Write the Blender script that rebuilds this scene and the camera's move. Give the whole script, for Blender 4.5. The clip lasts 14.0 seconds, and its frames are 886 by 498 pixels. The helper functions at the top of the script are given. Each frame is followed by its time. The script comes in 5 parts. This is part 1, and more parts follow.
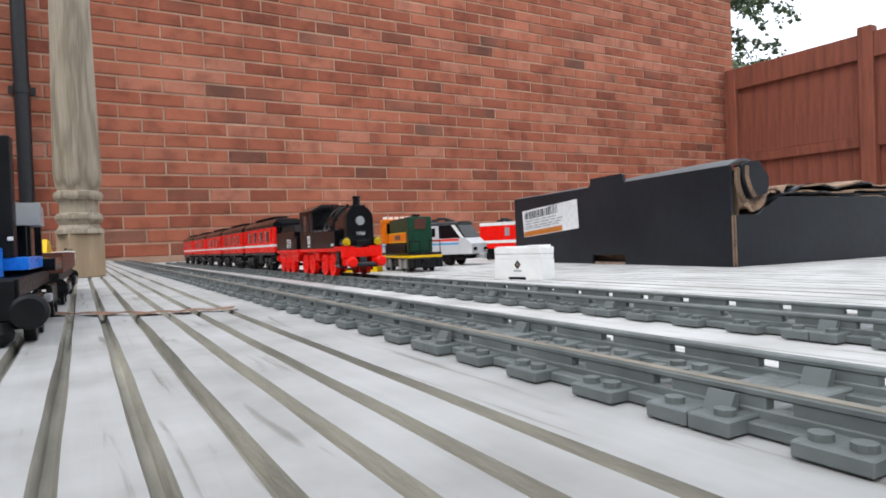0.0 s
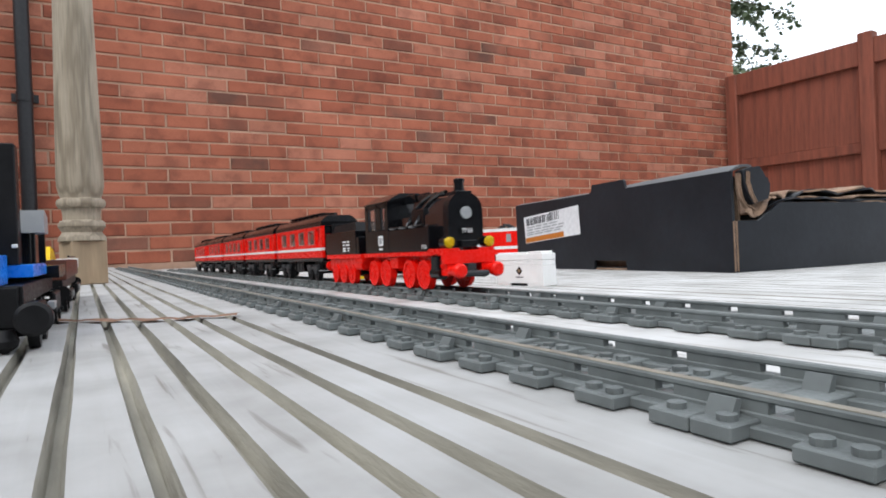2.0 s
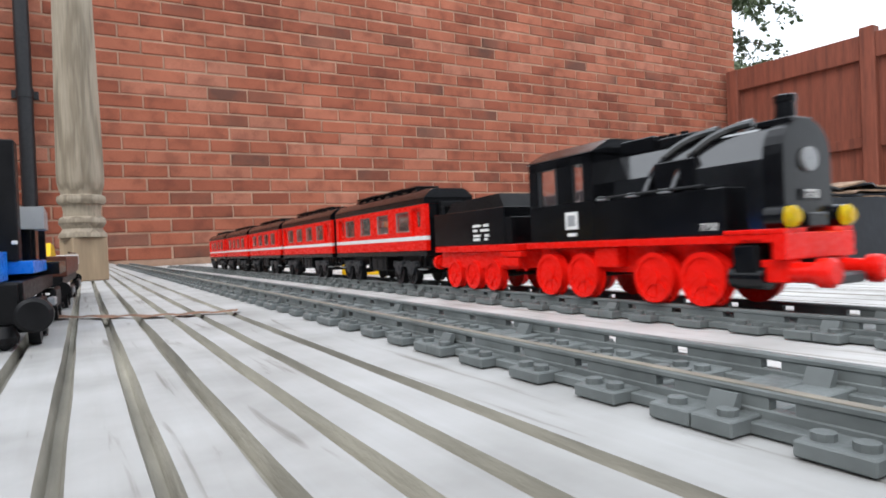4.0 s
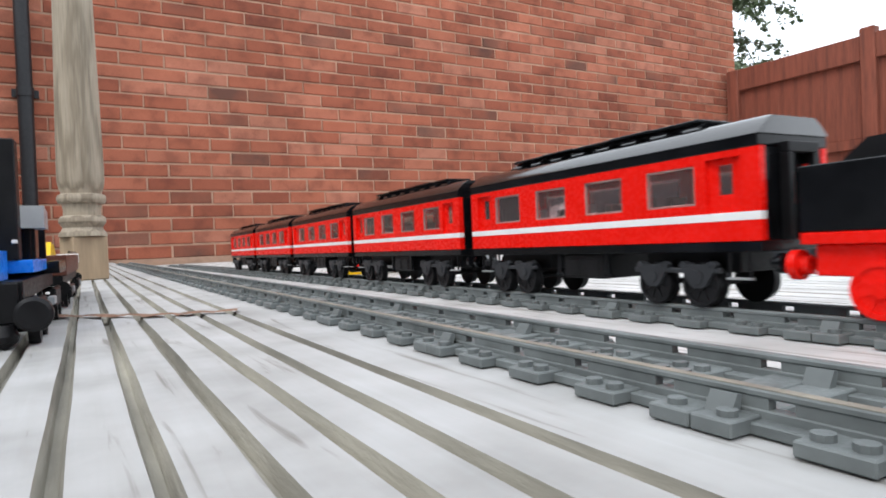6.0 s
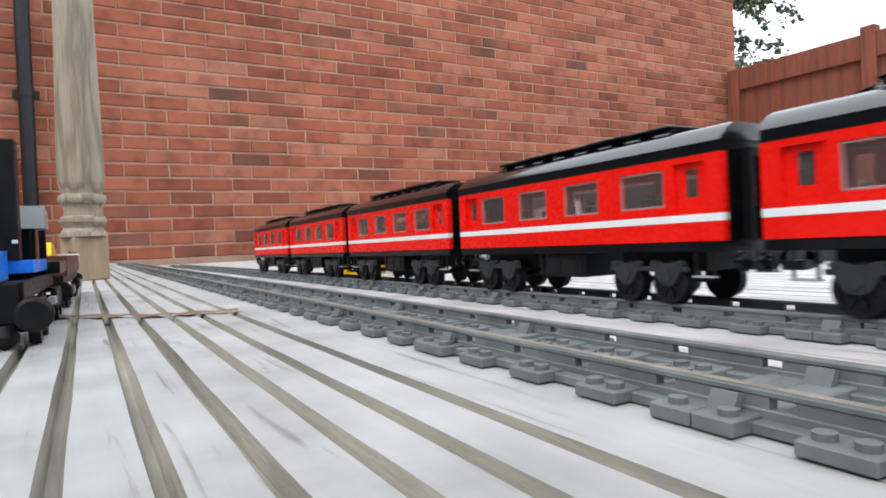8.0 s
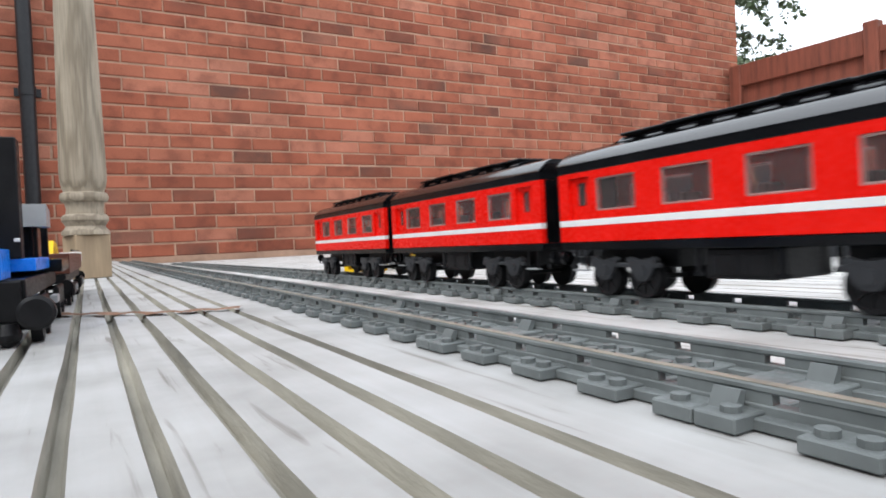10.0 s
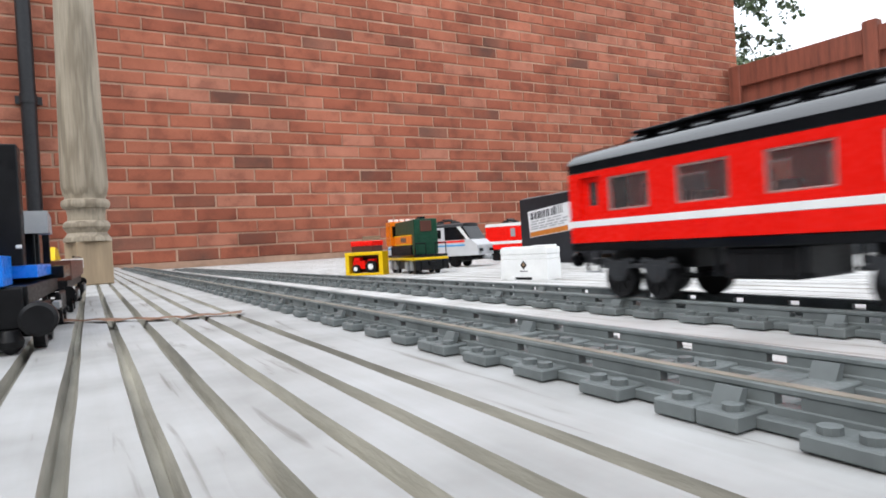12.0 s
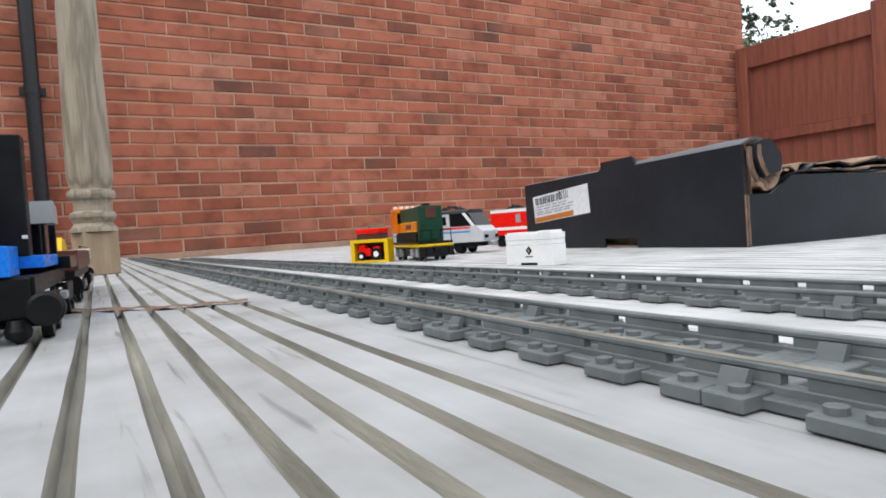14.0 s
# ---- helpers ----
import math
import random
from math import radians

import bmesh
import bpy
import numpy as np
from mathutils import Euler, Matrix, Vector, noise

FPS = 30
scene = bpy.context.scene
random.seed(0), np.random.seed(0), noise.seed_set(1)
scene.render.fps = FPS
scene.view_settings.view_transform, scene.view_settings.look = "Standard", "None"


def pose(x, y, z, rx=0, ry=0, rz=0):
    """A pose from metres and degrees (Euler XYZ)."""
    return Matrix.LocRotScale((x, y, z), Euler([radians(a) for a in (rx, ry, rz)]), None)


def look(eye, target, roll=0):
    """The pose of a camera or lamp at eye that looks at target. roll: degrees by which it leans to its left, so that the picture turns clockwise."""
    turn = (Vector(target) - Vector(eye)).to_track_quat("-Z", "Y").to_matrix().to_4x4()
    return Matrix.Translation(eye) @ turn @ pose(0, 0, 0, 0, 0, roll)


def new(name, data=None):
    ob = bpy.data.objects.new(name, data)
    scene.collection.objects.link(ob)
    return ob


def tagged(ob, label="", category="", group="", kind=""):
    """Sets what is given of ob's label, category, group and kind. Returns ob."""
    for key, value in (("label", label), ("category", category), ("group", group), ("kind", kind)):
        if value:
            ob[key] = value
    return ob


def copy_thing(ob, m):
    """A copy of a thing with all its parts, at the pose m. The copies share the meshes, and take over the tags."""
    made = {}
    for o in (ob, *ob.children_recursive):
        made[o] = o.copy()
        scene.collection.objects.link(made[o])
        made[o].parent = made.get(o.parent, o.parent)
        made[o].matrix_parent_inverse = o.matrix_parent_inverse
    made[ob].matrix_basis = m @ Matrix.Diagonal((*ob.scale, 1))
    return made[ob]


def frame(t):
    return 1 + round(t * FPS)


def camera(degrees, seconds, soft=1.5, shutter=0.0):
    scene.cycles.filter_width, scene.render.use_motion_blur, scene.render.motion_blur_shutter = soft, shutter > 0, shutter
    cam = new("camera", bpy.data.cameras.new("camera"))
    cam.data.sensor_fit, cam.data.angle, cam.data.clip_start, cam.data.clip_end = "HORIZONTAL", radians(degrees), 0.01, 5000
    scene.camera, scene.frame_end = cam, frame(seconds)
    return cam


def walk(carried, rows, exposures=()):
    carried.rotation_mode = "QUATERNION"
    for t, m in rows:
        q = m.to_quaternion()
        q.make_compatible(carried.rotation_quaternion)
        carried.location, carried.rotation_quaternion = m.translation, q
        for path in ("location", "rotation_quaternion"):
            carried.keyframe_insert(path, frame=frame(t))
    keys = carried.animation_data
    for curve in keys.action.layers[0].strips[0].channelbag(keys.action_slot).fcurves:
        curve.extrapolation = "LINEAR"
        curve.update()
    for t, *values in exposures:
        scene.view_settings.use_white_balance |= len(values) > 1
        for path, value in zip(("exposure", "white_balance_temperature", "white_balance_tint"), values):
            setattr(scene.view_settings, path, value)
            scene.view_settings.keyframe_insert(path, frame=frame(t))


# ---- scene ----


# ---------------------------------------------------------------- camera
cam = camera(69.97, 14.0, soft=1.8, shutter=0.5)
PATH = [
    (0, pose(-0.0009, 0.0001, 0.0438, 89.087, 2.186, -30.680)),
    (0.5, pose(-0.0011, 0.0003, 0.0442, 88.930, 1.992, -30.528)),
    (1, pose(-0.0010, 0.0002, 0.0441, 89.093, 2.156, -30.497)),
    (1.5, pose(-0.0015, -0.0007, 0.0438, 89.621, 2.318, -30.552)),
    (2, pose(-0.0018, -0.0008, 0.0439, 89.661, 2.308, -30.546)),
    (2.5, pose(-0.0016, -0.0007, 0.0439, 89.430, 2.307, -30.515)),
    (3, pose(-0.0015, -0.0005, 0.0437, 89.312, 2.456, -30.497)),
    (5.5, pose(-0.0012, -0.0004, 0.0438, 89.267, 2.325, -30.460)),
    (6, pose(-0.0013, -0.0004, 0.0438, 89.263, 2.309, -30.476)),
    (6.5, pose(-0.0016, -0.0003, 0.0440, 89.227, 2.248, -30.521)),
    (7, pose(-0.0014, -0.0003, 0.0439, 89.261, 2.330, -30.504)),
    (7.5, pose(-0.0010, -0.0002, 0.0437, 89.214, 2.444, -30.434)),
    (8, pose(-0.0010, -0.0002, 0.0437, 89.240, 2.412, -30.414)),
    (10.5, pose(-0.0007, 0.0000, 0.0436, 88.919, 2.737, -30.116)),
    (11, pose(-0.0006, -0.0002, 0.0432, 88.951, 3.090, -30.137)),
    (11.5, pose(-0.0010, -0.0004, 0.0434, 89.411, 3.059, -30.226)),
    (12, pose(-0.0007, -0.0003, 0.0432, 89.301, 3.130, -30.136)),
    (12.5, pose(0.0001, -0.0002, 0.0427, 88.620, 3.981, -29.824)),
    (13, pose(-0.0004, -0.0003, 0.0428, 88.530, 3.722, -29.796)),
    (13.5, pose(0.0006, 0.0006, 0.0427, 88.122, 3.977, -29.598)),
    (14, pose(-0.0000, -0.0000, 0.0425, 88.154, 3.745, -29.646)),
]
walk(cam, PATH, [(0, -0.03), (1.5, -0.03), (3, 0.05), (5.5, 0.16), (8, 0.17), (10.5, 0.18), (12, 0.17), (12.5, 0.05), (13, -0.02), (14, -0.04)])

# ---------------------------------------------------------------- light
SUN_EL, SUN_ROT = radians(51), radians(237)
world = bpy.data.worlds.new("overcast_sky")
scene.world = world
world.use_nodes = True
wn, wl = world.node_tree.nodes, world.node_tree.links
bg = wn["Background"]
sky = wn.new("ShaderNodeTexSky")
sky.sky_type, sky.sun_disc = "NISHITA", False
sky.sun_elevation, sky.sun_rotation = SUN_EL, SUN_ROT
cloud = wn.new("ShaderNodeMix")
cloud.data_type = "RGBA"
cloud.inputs[0].default_value = 0.88
cloud.inputs[7].default_value = (11.2, 11.9, 12.8, 1)
wl.new(sky.outputs[0], cloud.inputs[6])
wl.new(cloud.outputs[2], bg.inputs[0])
bg.inputs[1].default_value = 0.15
sun = new("sun", bpy.data.lights.new("sun", "SUN"))
sun.data.energy, sun.data.angle, sun.data.color = 1.4, radians(25), (1, 0.97, 0.92)
sun.matrix_world = look((-4.0, -1.7, 7.2), (1.0, 1.5, 0))


# ---------------------------------------------------------------- materials
def nodes_of(name):
    m = bpy.data.materials.new(name)
    m.use_nodes = True
    nt = m.node_tree
    return m, nt.nodes, nt.links, nt.nodes["Principled BSDF"]


def noise_node(n, l, scale, detail=4, stretch=None, rough=0.55):
    tc = n.new("ShaderNodeTexCoord")
    mp = n.new("ShaderNodeMapping")
    if stretch:
        mp.inputs["Scale"].default_value = stretch
    l.new(tc.outputs["Object"], mp.inputs[0])
    t = n.new("ShaderNodeTexNoise")
    t.inputs["Scale"].default_value, t.inputs["Detail"].default_value, t.inputs["Roughness"].default_value = scale, detail, rough
    l.new(mp.outputs[0], t.inputs["Vector"])
    return t


def ramp(n, l, src, stops):
    r = n.new("ShaderNodeValToRGB")
    e = r.color_ramp.elements
    while len(e) < len(stops):
        e.new(0.5)
    for el, (p, c) in zip(e, stops):
        el.position, el.color = p, (*c, 1)
    l.new(src, r.inputs[0])
    return r


def mix(n, l, fac, a, b, mode="MIX"):
    x = n.new("ShaderNodeMix")
    x.data_type, x.blend_type = "RGBA", mode
    for sock, v in ((x.inputs[0], fac), (x.inputs[6], a), (x.inputs[7], b)):
        if isinstance(v, (int, float)):
            sock.default_value = v
        elif isinstance(v, tuple):
            sock.default_value = (*v, 1)
        else:
            l.new(v, sock)
    return x.outputs[2]


def bump(n, l, p, src, strength, dist):
    b = n.new("ShaderNodeBump")
    b.inputs["Strength"].default_value, b.inputs["Distance"].default_value = strength, dist
    l.new(src, b.inputs["Height"])
    l.new(b.outputs[0], p.inputs["Normal"])


def plastic(name, col, rough=0.28, wear=0.12, metal=0.0, spec=0.3):
    """Moulded plastic: faint mottling, fine scuffs in the gloss."""
    m, n, l, p = nodes_of(name)
    t = noise_node(n, l, 60, 3)
    dark = tuple(c * (1 - wear) for c in col)
    light = tuple(min(1, c * (1 + wear) + 0.004) for c in col)
    r = ramp(n, l, t.outputs[0], [(0.3, dark), (0.7, light)])
    l.new(r.outputs[0], p.inputs["Base Color"])
    t2 = noise_node(n, l, 420, 4)
    r2 = ramp(n, l, t2.outputs[0], [(0.3, (rough * 0.75,) * 3), (0.75, (min(1, rough * 1.5),) * 3)])
    l.new(r2.outputs[0], p.inputs["Roughness"])
    p.inputs["Metallic"].default_value = metal
    p.inputs["Specular IOR Level"].default_value = spec
    bump(n, l, p, t2.outputs[0], 0.05, 0.0004)
    return m


def matte(name, col, scale=30, amount=0.25, rough=0.8, bumps=0.3, dist=0.001, stretch=None, spec=0.5):
    m, n, l, p = nodes_of(name)
    t = noise_node(n, l, scale, 6, stretch)
    t2 = noise_node(n, l, scale * 7, 4, stretch)
    c = ramp(n, l, t.outputs[0], [(0.3, tuple(x * (1 - amount) for x in col)), (0.7, tuple(min(1, x * (1 + amount)) for x in col))])
    f = ramp(n, l, t2.outputs[0], [(0.3, (0.8,) * 3), (0.7, (1.1,) * 3)])
    l.new(mix(n, l, 0.6, c.outputs[0], f.outputs[0], "MULTIPLY"), p.inputs["Base Color"])
    p.inputs["Roughness"].default_value = rough
    p.inputs["Specular IOR Level"].default_value = spec
    bump(n, l, p, t2.outputs[0], bumps, dist)
    return m


def brick_material(name, island, stops, burnt=False):
    m, n, l, p = nodes_of(name)
    info = n.new("ShaderNodeNewGeometry" if island else "ShaderNodeObjectInfo")
    rnd = info.outputs["Random Per Island"] if island else info.outputs["Random"]
    base = ramp(n, l, rnd, stops)
    geo = n.new("ShaderNodeNewGeometry")
    t = n.new("ShaderNodeTexNoise")
    t.inputs["Scale"].default_value, t.inputs["Detail"].default_value = 11, 5
    l.new(geo.outputs["Position"], t.inputs["Vector"])
    t2 = n.new("ShaderNodeTexNoise")
    t2.inputs["Scale"].default_value, t2.inputs["Detail"].default_value = 160, 4
    l.new(geo.outputs["Position"], t2.inputs["Vector"])
    burn = ramp(n, l, t.outputs[0], [(0.33, (0.62, 0.58, 0.58)), (0.5, (1, 1, 1)), (0.72, (1.16, 1.18, 1.2))])
    t4 = n.new("ShaderNodeTexNoise")
    t4.inputs["Scale"].default_value, t4.inputs["Detail"].default_value = 1.6, 3
    l.new(geo.outputs["Position"], t4.inputs["Vector"])
    broad = ramp(n, l, t4.outputs[0], [(0.3, (0.84, 0.83, 0.82)), (0.7, (1.16, 1.18, 1.2))])
    grain = ramp(n, l, t2.outputs[0], [(0.3, (0.82,) * 3), (0.7, (1.12,) * 3)])
    c = mix(n, l, 0.8, base.outputs[0], burn.outputs[0], "MULTIPLY")
    if burnt:
        t3 = n.new("ShaderNodeTexNoise")
        t3.inputs["Scale"].default_value, t3.inputs["Detail"].default_value = 5.5, 3
        l.new(geo.outputs["Position"], t3.inputs["Vector"])
        mask = ramp(n, l, t3.outputs[0], [(0.38, (0.12,) * 3), (0.66, (0.82,) * 3)])
        c = mix(n, l, mask.outputs[0], c, (0.075, 0.036, 0.026))
    c = mix(n, l, 0.7, c, grain.outputs[0], "MULTIPLY")
    c = mix(n, l, 1.0, c, broad.outputs[0], "MULTIPLY")
    l.new(c, p.inputs["Base Color"])
    p.inputs["Roughness"].default_value = 0.88
    bump(n, l, p, t2.outputs[0], 0.5, 0.003)
    return m


RED_STOPS = [(0.0, (0.215, 0.056, 0.029)), (0.3, (0.285, 0.079, 0.041)), (0.55, (0.32, 0.094, 0.05)), (0.8, (0.345, 0.109, 0.061)), (1.0, (0.37, 0.14, 0.087))]
BRICK = brick_material("red_brick", False, RED_STOPS)
BRICK_FAR = brick_material("red_brick_field", True, RED_STOPS)
BRICK_DARK = brick_material("burnt_brick", False, RED_STOPS, True)
MORTAR = matte("mortar", (0.4, 0.25, 0.175), 5, 0.28, 0.95, 0.6, 0.002)


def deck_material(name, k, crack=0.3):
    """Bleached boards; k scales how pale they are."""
    m, n, l, p = nodes_of(name)
    geo = n.new("ShaderNodeNewGeometry")
    mp = n.new("ShaderNodeMapping")
    mp.inputs["Scale"].default_value = (1, 0.06, 1)
    l.new(geo.outputs["Position"], mp.inputs[0])
    g = n.new("ShaderNodeTexNoise")
    g.inputs["Scale"].default_value, g.inputs["Detail"].default_value, g.inputs["Distortion"].default_value = 170, 6, 0.6
    l.new(mp.outputs[0], g.inputs["Vector"])
    b = n.new("ShaderNodeTexNoise")
    b.inputs["Scale"].default_value, b.inputs["Detail"].default_value = 17, 5
    l.new(geo.outputs["Position"], b.inputs["Vector"])
    fine = n.new("ShaderNodeTexNoise")
    fine.inputs["Scale"].default_value, fine.inputs["Detail"].default_value = 900, 3
    l.new(geo.outputs["Position"], fine.inputs["Vector"])
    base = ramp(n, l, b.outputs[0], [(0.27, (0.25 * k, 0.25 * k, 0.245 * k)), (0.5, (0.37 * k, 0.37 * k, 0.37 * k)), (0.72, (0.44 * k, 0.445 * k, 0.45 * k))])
    grain = ramp(n, l, g.outputs[0], [(crack, (0.45, 0.42, 0.37)), (crack + 0.08, (0.93, 0.92, 0.9)), (0.8, (1.03, 1.03, 1.03))])
    c = mix(n, l, 0.85, base.outputs[0], grain.outputs[0], "MULTIPLY")
    l.new(c, p.inputs["Base Color"])
    p.inputs["Roughness"].default_value = 0.62
    bump(n, l, p, g.outputs[0], 0.35, 0.0008)
    return m


DECK = deck_material("weathered_decking", 1.0)
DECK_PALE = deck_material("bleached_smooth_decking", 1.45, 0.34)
GROOVE = matte("dirty_groove_wood", (0.26, 0.245, 0.205), 34, 0.5, 0.85, 0.6, 0.0015, (1, 0.15, 1))
SUBFLOOR = matte("dark_joist_wood", (0.08, 0.065, 0.05), 20, 0.3, 0.9)
GROUND = matte("lawn_ground", (0.07, 0.1, 0.04), 3, 0.4, 0.95, 0.6, 0.02)
POST = matte("turned_softwood", (0.35, 0.255, 0.16), 9, 0.2, 0.6, 0.25, 0.001, (3, 3, 0.35))
def turned_wood(name, pale, dark):
    """Softwood with drawn-out growth rings and a few dark knots."""
    m, n, l, p = nodes_of(name)
    tc = n.new("ShaderNodeTexCoord")
    mp = n.new("ShaderNodeMapping")
    mp.inputs["Scale"].default_value = (1, 1, 0.11)
    l.new(tc.outputs["Object"], mp.inputs[0])
    w = n.new("ShaderNodeTexWave")
    w.wave_type, w.rings_direction = "RINGS", "Z"
    for key, v in (("Scale", 26), ("Distortion", 7), ("Detail", 3), ("Detail Scale", 1.6)):
        w.inputs[key].default_value = v
    l.new(mp.outputs[0], w.inputs["Vector"])
    base = ramp(n, l, w.outputs[0], [(0.0, dark), (0.22, tuple((a + b) / 2 for a, b in zip(pale, dark))), (0.5, pale)])
    fine = noise_node(n, l, 70, 5, (4, 4, 0.25))
    f = ramp(n, l, fine.outputs[0], [(0.3, (0.72,) * 3), (0.65, (1.08,) * 3)])
    spot = noise_node(n, l, 22, 2, (1, 1, 0.45))
    k = ramp(n, l, spot.outputs[0], [(0.27, (0.35, 0.3, 0.24)), (0.35, (1, 1, 1))])
    c = mix(n, l, 0.8, base.outputs[0], f.outputs[0], "MULTIPLY")
    l.new(mix(n, l, 0.9, c, k.outputs[0], "MULTIPLY"), p.inputs["Base Color"])
    p.inputs["Roughness"].default_value = 0.65
    bump(n, l, p, fine.outputs[0], 0.3, 0.001)
    return m


POST_GREY = turned_wood("weathered_softwood", (0.36, 0.3, 0.225), (0.235, 0.19, 0.135))
FENCE = matte("stained_fence_wood", (0.18, 0.048, 0.026), 7, 0.3, 0.75, 0.4, 0.002, (4, 4, 0.4))
# neutral grey for the added walls out of view, mirrored in the black plastic
RENDER = matte("plain_grey_render", (0.13, 0.135, 0.15), 6, 0.2, 0.9, 0.3, 0.003)
PIPE = plastic("black_gutter_plastic", (0.014, 0.014, 0.016), 0.35)
TRACK = plastic("dark_grey_plastic", (0.138, 0.153, 0.153), 0.45, 0.22)
RAIL_TOP = matte("worn_rail_edge", (0.21, 0.19, 0.15), 90, 0.3, 0.5, 0.2, 0.0003)
GLOSS_BLACK = plastic("glossy_black_plastic", (0.003, 0.0033, 0.0045), 0.12, 0.2, 0.0, 0.95)
GLOSS_BLACK.node_tree.nodes["Principled BSDF"].inputs["IOR"].default_value = 1.66
BLACK = plastic("black_plastic", (0.003, 0.0033, 0.0045), 0.18, 0.2, 0.0, 0.28)
BLACK_ROUGH = plastic("black_matt_plastic", (0.006, 0.006, 0.007), 0.4, 0.2, 0.0, 0.2)
RED = plastic("red_plastic", (0.82, 0.009, 0.004), 0.25, 0.05, 0.0, 0.2)
WHITE = plastic("white_plastic", (0.82, 0.82, 0.81), 0.3, 0.04)
GREY = plastic("light_grey_plastic", (0.3, 0.31, 0.32), 0.32, 0.08)
DGREY = plastic("bluish_dark_grey_plastic", (0.03, 0.032, 0.036), 0.35, 0.1)
BLUE = plastic("blue_plastic", (0.008, 0.19, 0.75), 0.28, 0.08)
BROWN = plastic("reddish_brown_plastic", (0.085, 0.03, 0.02), 0.35, 0.1)
YELLOW = plastic("yellow_plastic", (0.78, 0.5, 0.005), 0.28, 0.06)
ORANGE = plastic("orange_plastic", (0.78, 0.19, 0.004), 0.3, 0.06)
GREEN = plastic("dark_green_plastic", (0.006, 0.05, 0.026), 0.3, 0.1)
PALE_GREY = plastic("pale_grey_plastic", (0.55, 0.56, 0.58), 0.32, 0.06)
LIGHT_BLUE = plastic("azure_stripe", (0.06, 0.3, 0.6), 0.35, 0.06)
TAN = matte("tan_cardboard", (0.28, 0.18, 0.11), 30, 0.2, 0.85)
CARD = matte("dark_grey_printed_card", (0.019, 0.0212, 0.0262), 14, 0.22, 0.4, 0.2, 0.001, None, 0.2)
# sky sheen on the carton's lid, put into a lighter base colour
CARD_TOP = matte("card_top_painted_sheen", (0.085, 0.088, 0.093), 20, 0.2, 0.5, 0.2, 0.001)
CARD_RAW = matte("raw_corrugated_card", (0.29, 0.19, 0.13), 60, 0.4, 0.9, 0.6, 0.002)
LABEL = matte("paper_label", (0.78, 0.78, 0.8), 20, 0.05, 0.7, 0.05)
INK = matte("printing_ink", (0.05, 0.05, 0.06), 40, 0.2, 0.7, 0.05)
INK_GREY = matte("grey_printing_ink", (0.4, 0.41, 0.43), 40, 0.2, 0.7, 0.05)
INK_ORANGE = matte("orange_printing_ink", (0.55, 0.17, 0.015), 40, 0.1, 0.7, 0.05)
STRAW = matte("dry_brown_leaf", (0.2, 0.11, 0.07), 120, 0.35, 0.85, 0.4)
LEAF = matte("tree_leaf", (0.085, 0.115, 0.06), 9, 0.5, 0.6, 0.2)
BARK = matte("bark", (0.1, 0.08, 0.06), 20, 0.4, 0.95, 0.8, 0.01)


def glass(name, col, rough=0.03):
    m, n, l, p = nodes_of(name)
    p.inputs["Base Color"].default_value = (*col, 1)
    p.inputs["Transmission Weight"].default_value = 1
    p.inputs["Roughness"].default_value = rough
    p.inputs["IOR"].default_value = 1.25
    return m


CLEAR = glass("clear_smoky_plastic", (0.9, 0.86, 0.86))
# pink tint and haze paint in sky gleam and the red glow from inside
PANE = glass("pink_hazed_clear_pane", (0.8, 0.68, 0.67), 0.06)
PANE.node_tree.nodes["Principled BSDF"].inputs["Transmission Weight"].default_value = 0.965
SASH = glass("pink_hazed_clear_sash", (0.8, 0.5, 0.47), 0.2)
SASH.node_tree.nodes["Principled BSDF"].inputs["Transmission Weight"].default_value = 0.6
LAMP = glass("transparent_yellow_plastic", (0.95, 0.75, 0.03), 0.1)
LAMP.node_tree.nodes["Principled BSDF"].inputs["Transmission Weight"].default_value = 0.7


